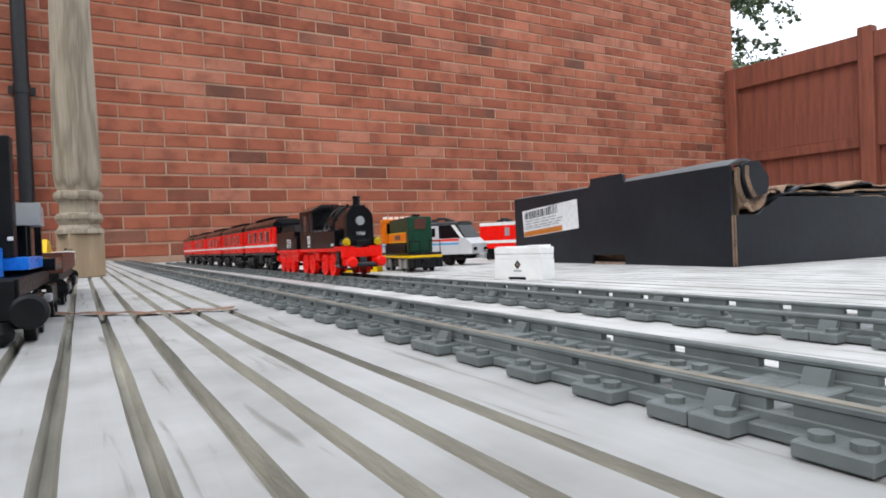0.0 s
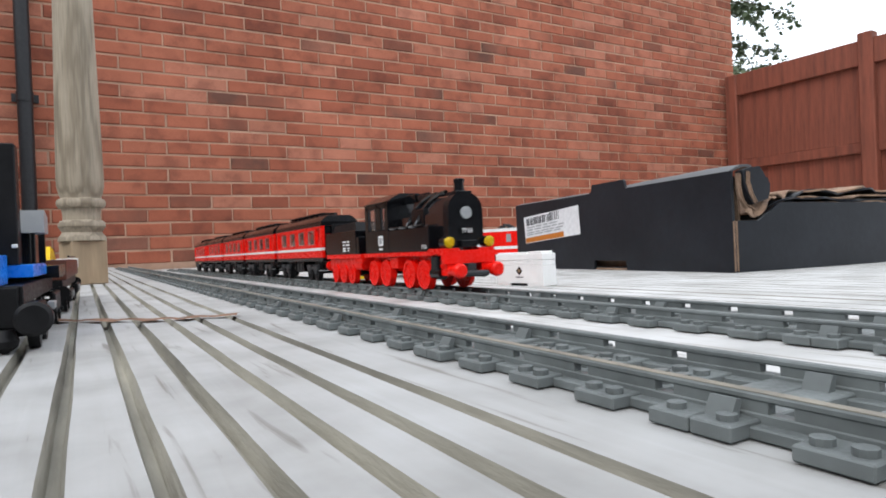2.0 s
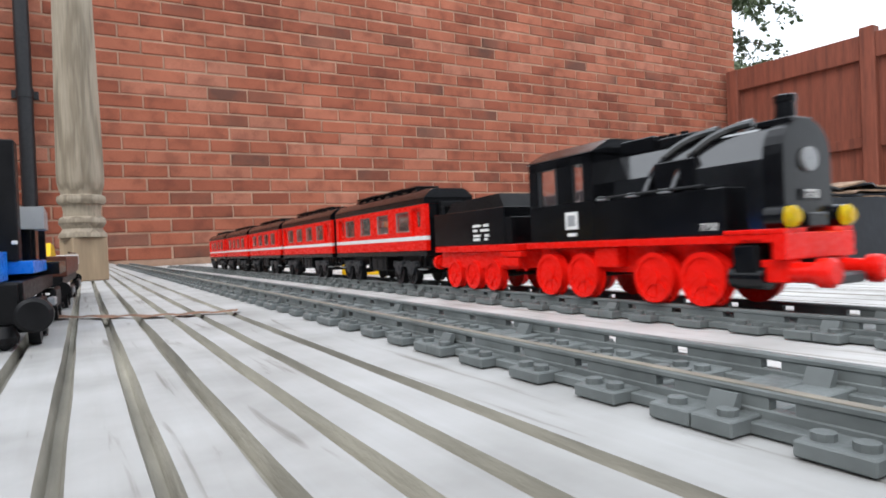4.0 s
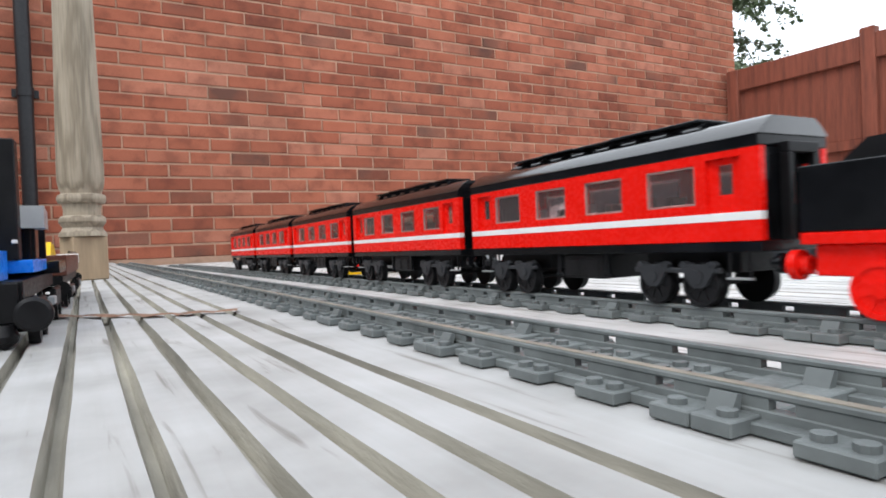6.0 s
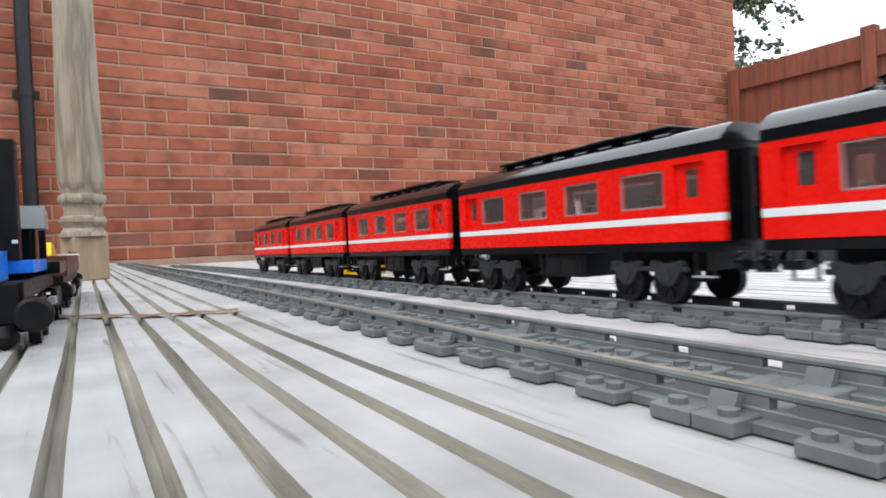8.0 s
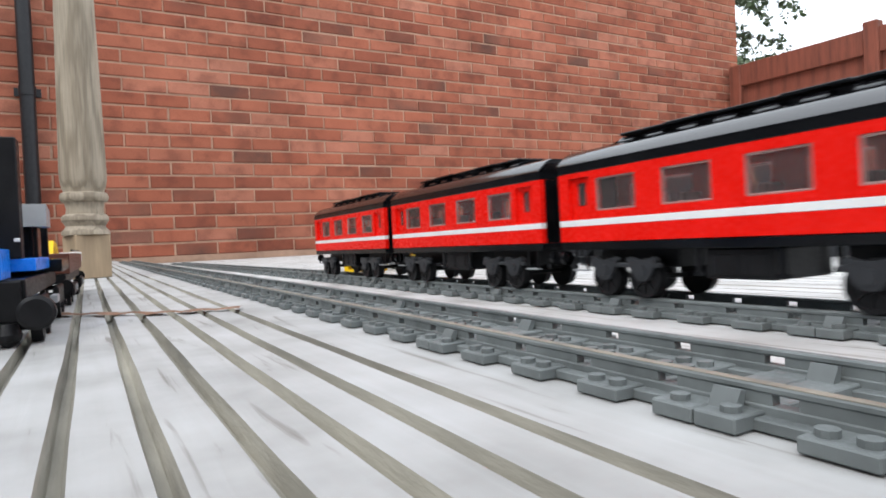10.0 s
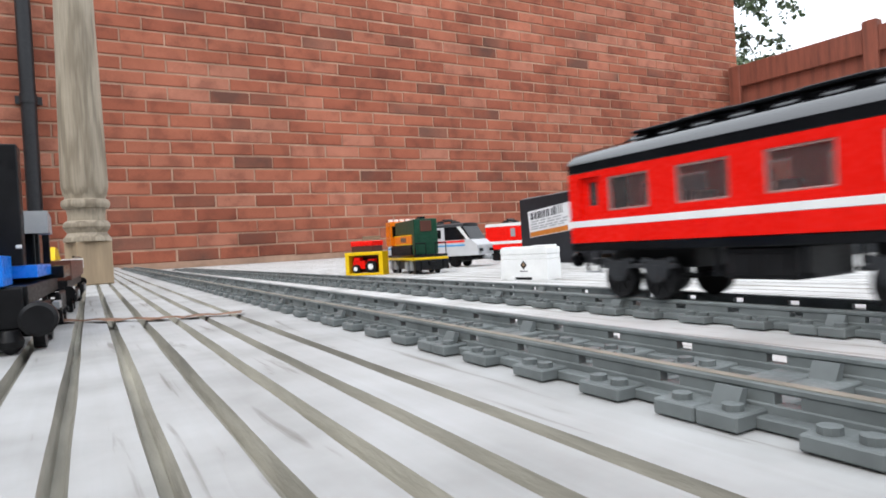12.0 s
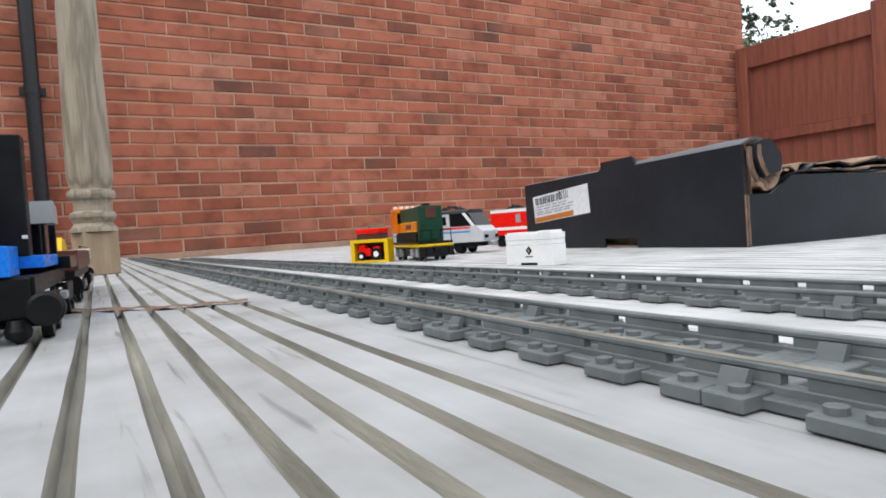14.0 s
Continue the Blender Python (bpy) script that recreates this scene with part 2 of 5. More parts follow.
# ---------------------------------------------------------------- mesh helpers
class Shape:
    """Collects simple solids into one mesh."""

    def __init__(self):
        self.v, self.f = [], []

    def add(self, v, f):
        k = len(self.v)
        self.v += [tuple(p) for p in v]
        self.f += [tuple(i + k for i in q) for q in f]
        return self

    def box(self, x0, x1, y0, y1, z0, z1, b=0.0003):
        """A box with chamfered edges."""
        b = min(b, (x1 - x0) * 0.3, (y1 - y0) * 0.3, (z1 - z0) * 0.3)
        v, idx = [], {}
        for i, x in enumerate((x0, x1)):
            for j, y in enumerate((y0, y1)):
                for k, z in enumerate((z0, z1)):
                    sx, sy, sz = b * (1 - 2 * i), b * (1 - 2 * j), b * (1 - 2 * k)
                    idx[i, j, k] = len(v)
                    v += [(x, y + sy, z + sz), (x + sx, y, z + sz), (x + sx, y + sy, z)]
        f = []
        g = lambda i, j, k, a: idx[i, j, k] + a
        for a, o in ((0, 1), (1, 1), (2, 1)):
            for s in (0, 1):
                c = [(0, 0), (1, 0), (1, 1), (0, 1)]
                q = []
                for p_, r_ in c:
                    t = [p_, r_]
                    t.insert(a, s)
                    q.append(g(*t, a))
                flip = (s == 0) ^ (a == 1)
                f.append(tuple(reversed(q)) if flip else tuple(q))
        for a in range(3):
            o1, o2 = [q for q in range(3) if q != a]
            for s1 in (0, 1):
                for s2 in (0, 1):
                    def at(e):
                        t = [0, 0, 0]
                        t[a], t[o1], t[o2] = e, s1, s2
                        return t
                    f.append((g(*at(0), o1), g(*at(1), o1), g(*at(1), o2), g(*at(0), o2)))
        for key in idx:
            f.append((idx[key], idx[key] + 1, idx[key] + 2))
        return self.add(v, f)

    def prism(self, pts, axis, a, b):
        """A 2D outline pushed from a to b along an axis; the outline's coordinates are the other two axes in order."""
        n = len(pts)
        v = []
        for e in (a, b):
            for p, q in pts:
                t = [p, q]
                t.insert(axis, e)
                v.append(t)
        f = [tuple(range(n)), tuple(range(2 * n - 1, n - 1, -1))]
        f += [(i, (i + 1) % n, n + (i + 1) % n, n + i) for i in range(n)]
        return self.add(v, f)

    def cyl(self, c, axis, r, a, b, seg=16, r2=None):
        r2 = r if r2 is None else r2
        o = [q for q in range(3) if q != axis]
        v = []
        for e, rr in ((a, r), (b, r2)):
            for i in range(seg):
                t = [0, 0, 0]
                t[axis] = c[axis] + e
                t[o[0]] = c[o[0]] + rr * math.cos(2 * math.pi * i / seg)
                t[o[1]] = c[o[1]] + rr * math.sin(2 * math.pi * i / seg)
                v.append(t)
        f = [tuple(range(seg)), tuple(range(2 * seg - 1, seg - 1, -1))]
        f += [(i, (i + 1) % seg, seg + (i + 1) % seg, seg + i) for i in range(seg)]
        return self.add(v, f)

    def stud(self, x, y, z, r=0.0024, h=0.0018, seg=10):
        return self.cyl((x, y, z), 2, r, 0, h, seg)

    def lathe(self, prof, seg=24, c=(0, 0)):
        """A turned solid about z; prof: (radius, z) from the bottom up."""
        v = [(c[0] + r * math.cos(2 * math.pi * i / seg), c[1] + r * math.sin(2 * math.pi * i / seg), z) for r, z in prof for i in range(seg)]
        m = len(prof)
        f = [(k * seg + i, k * seg + (i + 1) % seg, (k + 1) * seg + (i + 1) % seg, (k + 1) * seg + i) for k in range(m - 1) for i in range(seg)]
        f += [tuple(reversed(range(seg))), tuple(range((m - 1) * seg, m * seg))]
        return self.add(v, f)

    def mesh(self, name, material, smooth=False):
        me = bpy.data.meshes.new(name)
        me.from_pydata(self.v, [], self.f)
        bm = bmesh.new()
        bm.from_mesh(me)
        bmesh.ops.recalc_face_normals(bm, faces=bm.faces)
        bm.to_mesh(me)
        bm.free()
        if smooth:
            me.polygons.foreach_set("use_smooth", [True] * len(me.polygons))
            me.set_sharp_from_angle(angle=radians(35))
        me.materials.append(material)
        return me


def part(name, shape, material, parent, label="", smooth=False):
    ob = new(name, shape.mesh(name, material, smooth) if isinstance(shape, Shape) else shape)
    ob.parent = parent
    return tagged(ob, label)


def thing(name, label, category, m=None, group="", kind=""):
    ob = new(name)
    ob.empty_display_size = 0.02
    if m is not None:
        ob.matrix_basis = m
    return tagged(ob, label, category, group, kind)


def text_mesh(name, body, size, material):
    """Flat lettering with a little thickness, as a mesh in the xy plane, centred."""
    cu = bpy.data.curves.new(name, "FONT")
    cu.body, cu.size, cu.extrude, cu.align_x, cu.align_y = body, size, 0.00012, "CENTER", "CENTER"
    tmp = bpy.data.objects.new(name, cu)
    me = bpy.data.meshes.new_from_object(tmp)
    bpy.data.objects.remove(tmp)
    me.materials.clear()
    me.materials.append(material)
    return me

# ---------------------------------------------------------------- ground and deck
DECK_SKEW = 0.015
GAP_Y = 1.215
FALL = 0.0068  # how far the outer boards fall per metre towards the wall
FALL_ANG = -math.degrees(FALL)


def build_ground():
    s = Shape()
    s.add([(-400, -400, -0.16), (400, -400, -0.16), (400, 400, -0.16), (-400, 400, -0.16)], [(0, 1, 2, 3)])
    tagged(new("ground", s.mesh("ground", GROUND)), "flat green lawn ground around the deck", "ground", kind="structure")


def board_mesh(width, grooves, y0, y1, seed, top_material, half=0.0027, step=0.02):
    """One deck board along y; grooves are cut into its top at the given offsets."""
    rnd = random.Random(seed)
    top, dep = 0.0, 0.0045
    prof = [(0.0015, -0.026), (0, -0.0245), (0, -0.0012), (0.0012, top)]
    for g in grooves:
        prof += [(g - half, top), (g - half * 0.7, -0.0022), (g - half * 0.44, -dep), (g + half * 0.44, -dep), (g + half * 0.7, -0.0022), (g + half, top)]
    prof += [(width - 0.0012, top), (width, -0.0012), (width, -0.0245), (width - 0.0015, -0.026)]
    n = max(2, int((y1 - y0) / step))
    m = len(prof)
    v, f, mi = [], [], []
    phase = rnd.uniform(0, 9)
    for k in range(n + 1):
        y = y0 + (y1 - y0) * k / n
        for x, z in prof:
            wob = 0.00018 * math.sin(phase + y * 23 + x * 300) + 0.00012 * math.sin(y * 61 + x * 900)
            v.append((x + (wob if 0.002 < x < width - 0.002 else 0), y, z))
    for k in range(n):
        for i in range(m - 1):
            f.append((k * m + i, k * m + i + 1, (k + 1) * m + i + 1, (k + 1) * m + i))
            mi.append(1 if prof[i][1] < -0.001 or prof[i + 1][1] < -0.001 else 0)
    f += [tuple(range(m)), tuple(range((n + 1) * m - 1, n * m - 1, -1))]
    mi += [1, 1]
    me = bpy.data.meshes.new("board")
    me.from_pydata(v, [], f)
    me.materials.append(top_material)
    me.materials.append(GROOVE)
    me.polygons.foreach_set("material_index", mi)
    me.update()
    bm = bmesh.new()
    bm.from_mesh(me)
    bmesh.ops.recalc_face_normals(bm, faces=bm.faces)
    bm.to_mesh(me)
    bm.free()
    return me


EYE_H = 0.0435


def on_deck(x, y, turn):
    """The pose of a thing on the falling boards, and its size there."""
    k = EYE_H / (EYE_H - FALL * y)
    return pose(x * k, y * k, -FALL * y * k, FALL_ANG, 0, 0) @ pose(0, 0, 0, 0, 0, turn) @ Matrix.Scale(k, 4)


def build_deck():
    deck = thing("deck", "pale weathered timber decking with grooved boards", "deck", kind="structure")
    s = Shape().box(-1.3, 5.37, -2.7, 3.77, -0.09, -0.06)
    part("joist_layer", s, SUBFLOOR, deck)
    step = 0.0195
    for i in range(-8, 36):
        x0 = -0.0485 + 0.148 * i + (0.034 if i > 0 else 0)
        grooved = i <= 0
        offs = [0.0195 + step * k for k in range(7)] if grooved else [0.026, 0.049, 0.073, 0.097, 0.121] if 1 < i < 12 else []
        if i == 0:
            offs = [0.0190, 0.0395, 0.0590, 0.0775, 0.0964, 0.1142, 0.1341]
        w = 0.1795 if i == 0 else 0.1455
        rows = [(-2.7, GAP_Y), (GAP_Y + 0.006, 3.77)] if i <= 2 else [(-2.7, 3.77)]
        if i == 1:
            rows = [(-2.7, -0.006), (0, GAP_Y), (GAP_Y + 0.006, 3.77)]
        for k, (a, b) in enumerate(rows):
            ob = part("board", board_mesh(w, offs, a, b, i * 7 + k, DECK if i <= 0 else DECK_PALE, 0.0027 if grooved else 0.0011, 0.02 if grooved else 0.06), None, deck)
            ob.matrix_basis = pose(x0, 0, random.uniform(-0.0006, 0), FALL_ANG if i > 0 and b > 0 else 0, 0, -math.degrees(DECK_SKEW))


# ---------------------------------------------------------------- house wall
WALL_Y, COL0, ROW_A = 3.789, 0.3737, 0.4195
WALL_X0, WALL_X1 = -1.5, 5.5447
WALL_TOP = 2.5
DARK_BRICKS = {(-5, 0), (-4, -1), (-4, 2), (-2, -1), (-1, -2), (-1, 0), (1, 5), (1, 9), (2, 2), (2, 11), (4, 19), (5, 1), (5, 7), (5, 20), (7, 1), (7, 2),
               (7, 6), (7, 7), (7, 9), (8, 16), (8, 18), (8, 21), (9, 7), (10, 18), (11, 18), (12, 4), (12, 15), (13, 0), (13, 4), (13, 6),
               (13, 9), (13, 13), (13, 17), (14, 10), (16, 12), (16, 14), (17, 17)}


def chamfered_brick(x0, x1, z0, z1, y, b=0.004, d=0.05):
    v = [(x0 + b, y, z0 + b), (x1 - b, y, z0 + b), (x1 - b, y, z1 - b), (x0 + b, y, z1 - b),
         (x0, y + b, z0), (x1, y + b, z0), (x1, y + b, z1), (x0, y + b, z1), (x0, y + d, z0), (x1, y + d, z0), (x1, y + d, z1), (x0, y + d, z1)]
    f = [(0, 1, 2, 3), (0, 4, 5, 1), (1, 5, 6, 2), (2, 6, 7, 3), (3, 7, 4, 0), (4, 8, 9, 5), (5, 9, 10, 6), (6, 10, 11, 7), (7, 11, 8, 4)]
    return v, f


def build_wall():
    wall = thing("wall_house", "red brick house wall with pale mortar joints", "wall", kind="structure")
    part("mortar_bed", Shape().box(WALL_X0, WALL_X1 - 0.002, WALL_Y + 0.005, WALL_Y + 0.22, -0.15, WALL_TOP, 0.001), MORTAR, wall)
    full = Shape().add(*chamfered_brick(0.004, 0.221, -0.0325, 0.0325, 0)).mesh("brick", BRICK)
    dark = Shape().add(*chamfered_brick(0.004, 0.221, -0.0325, 0.0325, 0)).mesh("brick", BRICK_DARK)
    rest = Shape()
    rnd = random.Random(5)
    count = 0
    for r in range(-5, 28):
        off = 0.0 if r % 2 == 0 else 0.5
        for c in range(-17, 24):
            x0 = COL0 + 0.225 * (c + off)
            xa, xb = max(x0 + 0.004, WALL_X0), min(x0 + 0.221, WALL_X1)
            if xb - xa < 0.03:
                continue
            z = ROW_A + 0.075 * r
            jy, jz, jx = rnd.uniform(-0.0025, 0.0015), rnd.uniform(-0.0015, 0.0015), rnd.uniform(-0.002, 0.002)
            whole = xb - xa > 0.21
            is_dark = (r, c) in DARK_BRICKS
            near = r <= 10 and -4 <= c <= 20
            if whole and (is_dark or (near and count < 262)):
                ob = part("brick", dark if is_dark else full, None, wall)
                ob.matrix_basis = pose(x0 + jx, WALL_Y + jy, z + jz, 0, rnd.uniform(-0.2, 0.2), 0)
                count += 0 if is_dark else 1
            else:
                rest.add(*chamfered_brick(xa, xb, z - 0.0325 + jz, z + 0.0325 + jz, WALL_Y + jy))
    ob = part("brickwork", rest, BRICK_FAR, wall)
    tagged(ob, kind="stuff")


def build_downpipe():
    p = thing("downpipe", "black plastic rainwater downpipe fixed to brick wall", "drainpipe", pose(-0.163, WALL_Y - 0.055, 0))
    part("pipe", Shape().cyl((0, 0, 0), 2, 0.034, -0.02, 3.0, 20), PIPE, p, smooth=True)
    for z in (0.86, 2.3):
        s = Shape().cyl((0, 0, z), 2, 0.038, -0.022, 0.022, 20).box(-0.058, 0.058, 0.03, 0.05, z - 0.02, z + 0.02)
        part("bracket", s, PIPE, p, smooth=True)


def build_spindle():
    p = thing("turned_post", "turned pale softwood deck post with square base", "wooden post", pose(0.0195, 1.303, 0, 0, 0, 20))
    h = 0.0295
    base = Shape().box(-h, h, -h, h, 0, 0.077, 0.0015)
    part("base", base, POST, p, "fresh pale wood square base")
    prof = [(h * 1.32, 0.0772), (h * 1.28, 0.084), (0.0335, 0.089), (0.0315, 0.093), (0.0345, 0.098), (0.0378, 0.103), (0.0375, 0.109), (0.034, 0.1135), (0.0302, 0.1145),
            (0.0302, 0.118), (0.0296, 0.124), (0.0312, 0.131), (0.0318, 0.1355), (0.0362, 0.1365), (0.0388, 0.141), (0.0392, 0.146), (0.0375, 0.151), (0.0328, 0.153),
            (0.0326, 0.156), (0.0352, 0.163), (0.0375, 0.175), (0.0378, 0.19), (0.0365, 0.26), (0.0345, 0.36), (0.032, 0.49), (0.029, 0.75), (0.03, 1.0)]
    part("shaft", Shape().lathe(prof, 40), POST_GREY, p, smooth=True)


def build_fence():
    fence = thing("fence_garden", "reddish-brown stained close-board garden fence", "fence", kind="structure")
    X = 5.42
    post = Shape().box(-0.06, 0.03, -0.055, 0.055, -0.15, 1.565, 0.008)
    for y in (3.70, 2.54, 1.38):
        ob = part("post", post.mesh("post", FENCE), None, fence)
        ob.matrix_basis = pose(X - 0.005, y, 0.0 if y < 3 else -0.05)
    for a, b in ((2.56, 3.66), (1.40, 2.52)):
        part("top_board", Shape().box(X - 0.045, X - 0.008, a, b, 1.318, 1.512, 0.004), FENCE, fence)
        part("middle_rail", Shape().box(X - 0.008, X + 0.03, a, b, 0.64, 0.722, 0.004), FENCE, fence)
        n = 9
        w = (b - a) / n
        up = Shape().box(0, 0.016, 0.001, w + 0.004, 0.722, 1.5, 0.002).mesh("slat", FENCE)
        low = Shape().box(0, 0.016, 0.001, w + 0.004, -0.15, 0.75, 0.002).mesh("slat", FENCE)
        for i in range(n):
            for me, off in ((up, -0.007), (low, 0.032)):
                ob = part("slat", me, None, fence)
                ob.matrix_basis = pose(X + off + 0.003 * (i % 2) + random.uniform(0, 0.001), a + i * w, random.uniform(-0.003, 0.003))


def build_closing_walls():
    # added out of view: they keep low sky out of the glossy plastic
    for nm, b in (("unseen_wall_rear", (-3.2, 5.6, -4.1, -4.0)), ("unseen_wall_side", (-3.3, -3.2, -4.0, 3.9)), ("unseen_wall_back", (-3.2, -1.502, 3.85, 3.95))):
        s = Shape().box(b[0], b[1], b[2], b[3], -0.16, 1.9, 0.01)
        tagged(new(nm, s.mesh(nm, RENDER)), "plain grey unseen wall added to block low sky", "wall", kind="structure")


def build_tree():
    tree = thing("garden_tree", "leafy tree with thin drooping branches behind fence", "tree", pose(8.8, 6.5, -0.16))
    rnd = random.Random(11)
    trunk = Shape().lathe([(0.16, 0), (0.13, 0.5), (0.11, 1.6), (0.09, 2.6), (0.04, 4.6)], 14)
    part("trunk", trunk, BARK, tree, smooth=True)
    limbs, leaves = Shape(), Shape()

    def limb(p, q, r0, r1):
        d = (q - p).normalized()
        s = d.orthogonal().normalized()
        u = d.cross(s)
        v = [p + (s * math.cos(a) + u * math.sin(a)) * r0 for a in (0, 2.1, 4.2)] + [q + (s * math.cos(a) + u * math.sin(a)) * r1 for a in (0, 2.1, 4.2)]
        limbs.add(v, [(0, 1, 4, 3), (1, 2, 5, 4), (2, 0, 3, 5)])

    def leaf(p, size):
        d = Vector((rnd.gauss(0, 1), rnd.gauss(0, 1), rnd.gauss(-0.6, 0.7))).normalized()
        s = d.orthogonal().normalized()
        s.rotate(Matrix.Rotation(rnd.uniform(0, 6.3), 3, d))
        n = d.cross(s)
        a, w = size, size * 0.33
        v = [p, p + d * a * 0.35 + s * w + n * w * 0.25, p + d * a * 0.7 + s * w * 0.8 + n * w * 0.2, p + d * a, p + d * a * 0.7 - s * w * 0.8 + n * w * 0.2, p + d * a * 0.35 - s * w + n * w * 0.25, p + d * a * 0.5]
        leaves.add(v, [(0, 1, 6), (1, 2, 6), (2, 3, 6), (3, 4, 6), (4, 5, 6), (5, 0, 6)])

    for i in range(40):
        z = rnd.uniform(2.0, 4.4)
        ang = rnd.uniform(0, 6.28)
        p = Vector((0, 0, z))
        L = rnd.uniform(0.8, 1.5) * (1.1 - 0.2 * abs(z - 3.2))
        q = p
        d = Vector((math.cos(ang), math.sin(ang), rnd.uniform(0.1, 0.5)))
        for k in range(6):
            d = (d + Vector((rnd.uniform(-0.25, 0.25), rnd.uniform(-0.25, 0.25), rnd.uniform(-0.32, 0.12)))).normalized()
            q2 = q + d * L / 6
            limb(q, q2, 0.022 * (1 - k / 7), 0.022 * (1 - (k + 1) / 7))
            if k > 0:
                for _ in range(3):
                    tw = q2 + Vector((rnd.gauss(0, 0.12), rnd.gauss(0, 0.12), rnd.gauss(-0.05, 0.1)))
                    limb(q2, tw, 0.004, 0.002)
                    for _ in range(11):
                        leaf(tw.lerp(q2, rnd.random() * 0.8) + Vector((rnd.gauss(0, 0.03), rnd.gauss(0, 0.03), rnd.gauss(0, 0.03))), rnd.uniform(0.06, 0.1))
            q = q2
    tagged(part("branchwork", limbs, BARK, tree), kind="stuff")
    part("crown", leaves, LEAF, tree, "green leaf crown with gaps")


# ---------------------------------------------------------------- toy railway track
RAIL_TOP_Z = 0.0091


GAUGE = 0.0186


def rail_shape(y0, n, pitch):
    """One rail: foot, web with a small square hole at each sleeper, and head."""
    s = Shape()
    y1 = y0 + n * pitch
    s.box(-0.0019, 0.0019, y0, y1, 0.0022, 0.0046, 0.0003)
    for k in range(n):
        a = y0 + k * pitch
        s.box(-0.0014, 0.0014, a + 0.0049, a + pitch - 0.0009, 0.0044, 0.0072, 0.0001)
    s.box(-0.0018, 0.0018, y0, y1, 0.007, RAIL_TOP_Z - 0.0002, 0.0005)
    return s


def build_track(name, label, x0, slope, fall, joint_y, pitch, worn=False):
    """Track along y; joint_y: where the middle of one joint sleeper lies."""
    ang = -math.degrees(math.atan(slope))
    tr = thing(name, label, "toy railway track", pose(x0, 0, 0.0004, fall, 0, 0) @ pose(0, 0, 0, 0, 0, ang), group="toy railway tracks")
    n, back = 180, 88
    a = joint_y - 0.0167 - back * pitch
    for sx in (-GAUGE, GAUGE):
        ob = part("rail", rail_shape(a, n, pitch), TRACK, tr)
        ob.matrix_basis = pose(sx, -0.004 if sx > 0 else 0, 0)
        if not (worn and sx < 0):
            continue
        cap = Shape().box(-0.0014, 0.0014, a, a + n * pitch, RAIL_TOP_Z - 0.0003, RAIL_TOP_Z, 0.0001)
        part("rail_head", cap, RAIL_TOP, tr, "worn tan rail edge").matrix_basis = pose(sx, 0, 0)
    side = Shape()
    for sx in (-GAUGE, GAUGE):
        side.box(sx - 0.0058, sx + 0.0058, a, a + n * pitch, 0.0, 0.0026, 0.0003)
    part("rail_base", side, TRACK, tr)
    tie = Shape()
    tie.box(-0.0305, 0.0305, -0.0074, 0.0074, 0.0, 0.0033, 0.0004)
    for sx in (-1, 1):
        for sy in (-0.0038, 0.0038):
            tie.stud(sx * 0.0262, sy, 0.0032, 0.0023, 0.0016, 10)
    for x in (-0.008, 0.0, 0.008):
        for sy in (-0.0038, 0.0038):
            tie.stud(x, sy, 0.0032, 0.0023, 0.0016, 8)
    plain = tie.mesh("sleeper", TRACK)
    joint_at = back % 4
    for k in range(n):
        if k % 4 == joint_at:
            continue
        ob = part("sleeper", plain, None, tr)
        ob.matrix_basis = pose(0, a + 0.0167 + k * pitch, 0)
    joint = Shape().box(-0.0308, 0.0308, -0.0105, -0.0002, 0.0, 0.0036, 0.0004).box(-0.0308, 0.0308, 0.0002, 0.0115, 0.0, 0.0036, 0.0004)
    for sx in (-1, 1):
        for sy in (-0.0066, 0.0066):
            joint.stud(sx * 0.0264, sy, 0.0036, 0.0023, 0.0014, 10)
    jm = joint.mesh("joint_sleeper", TRACK)
    clip = Shape().prism([(-0.0014, 0.0036), (0.0016, 0.0036), (0.0026, 0.0074), (0.001, 0.0077)], 1, -0.0034, 0.0034)
    cm = clip.mesh("joint_clip", TRACK)
    for k in range(joint_at, n, 4):
        y = a + 0.0167 + k * pitch
        ob = part("joint_sleeper", jm, None, tr)
        ob.matrix_basis = pose(0, y, 0)
        for sx in (-GAUGE - 0.0057, GAUGE - 0.0057):
            ob = part("joint_clip", cm, None, tr)
            ob.matrix_basis = pose(sx, y - 0.0035, 0)
    return tr


# ---------------------------------------------------------------- running train
LINE_X, LINE_SLOPE = 0.2665, 0.04
LINE_ANG = -math.degrees(math.atan(LINE_SLOPE))
PITCH, FIRST = 0.2552, 1.0045
WHEEL_Z = 0.0065


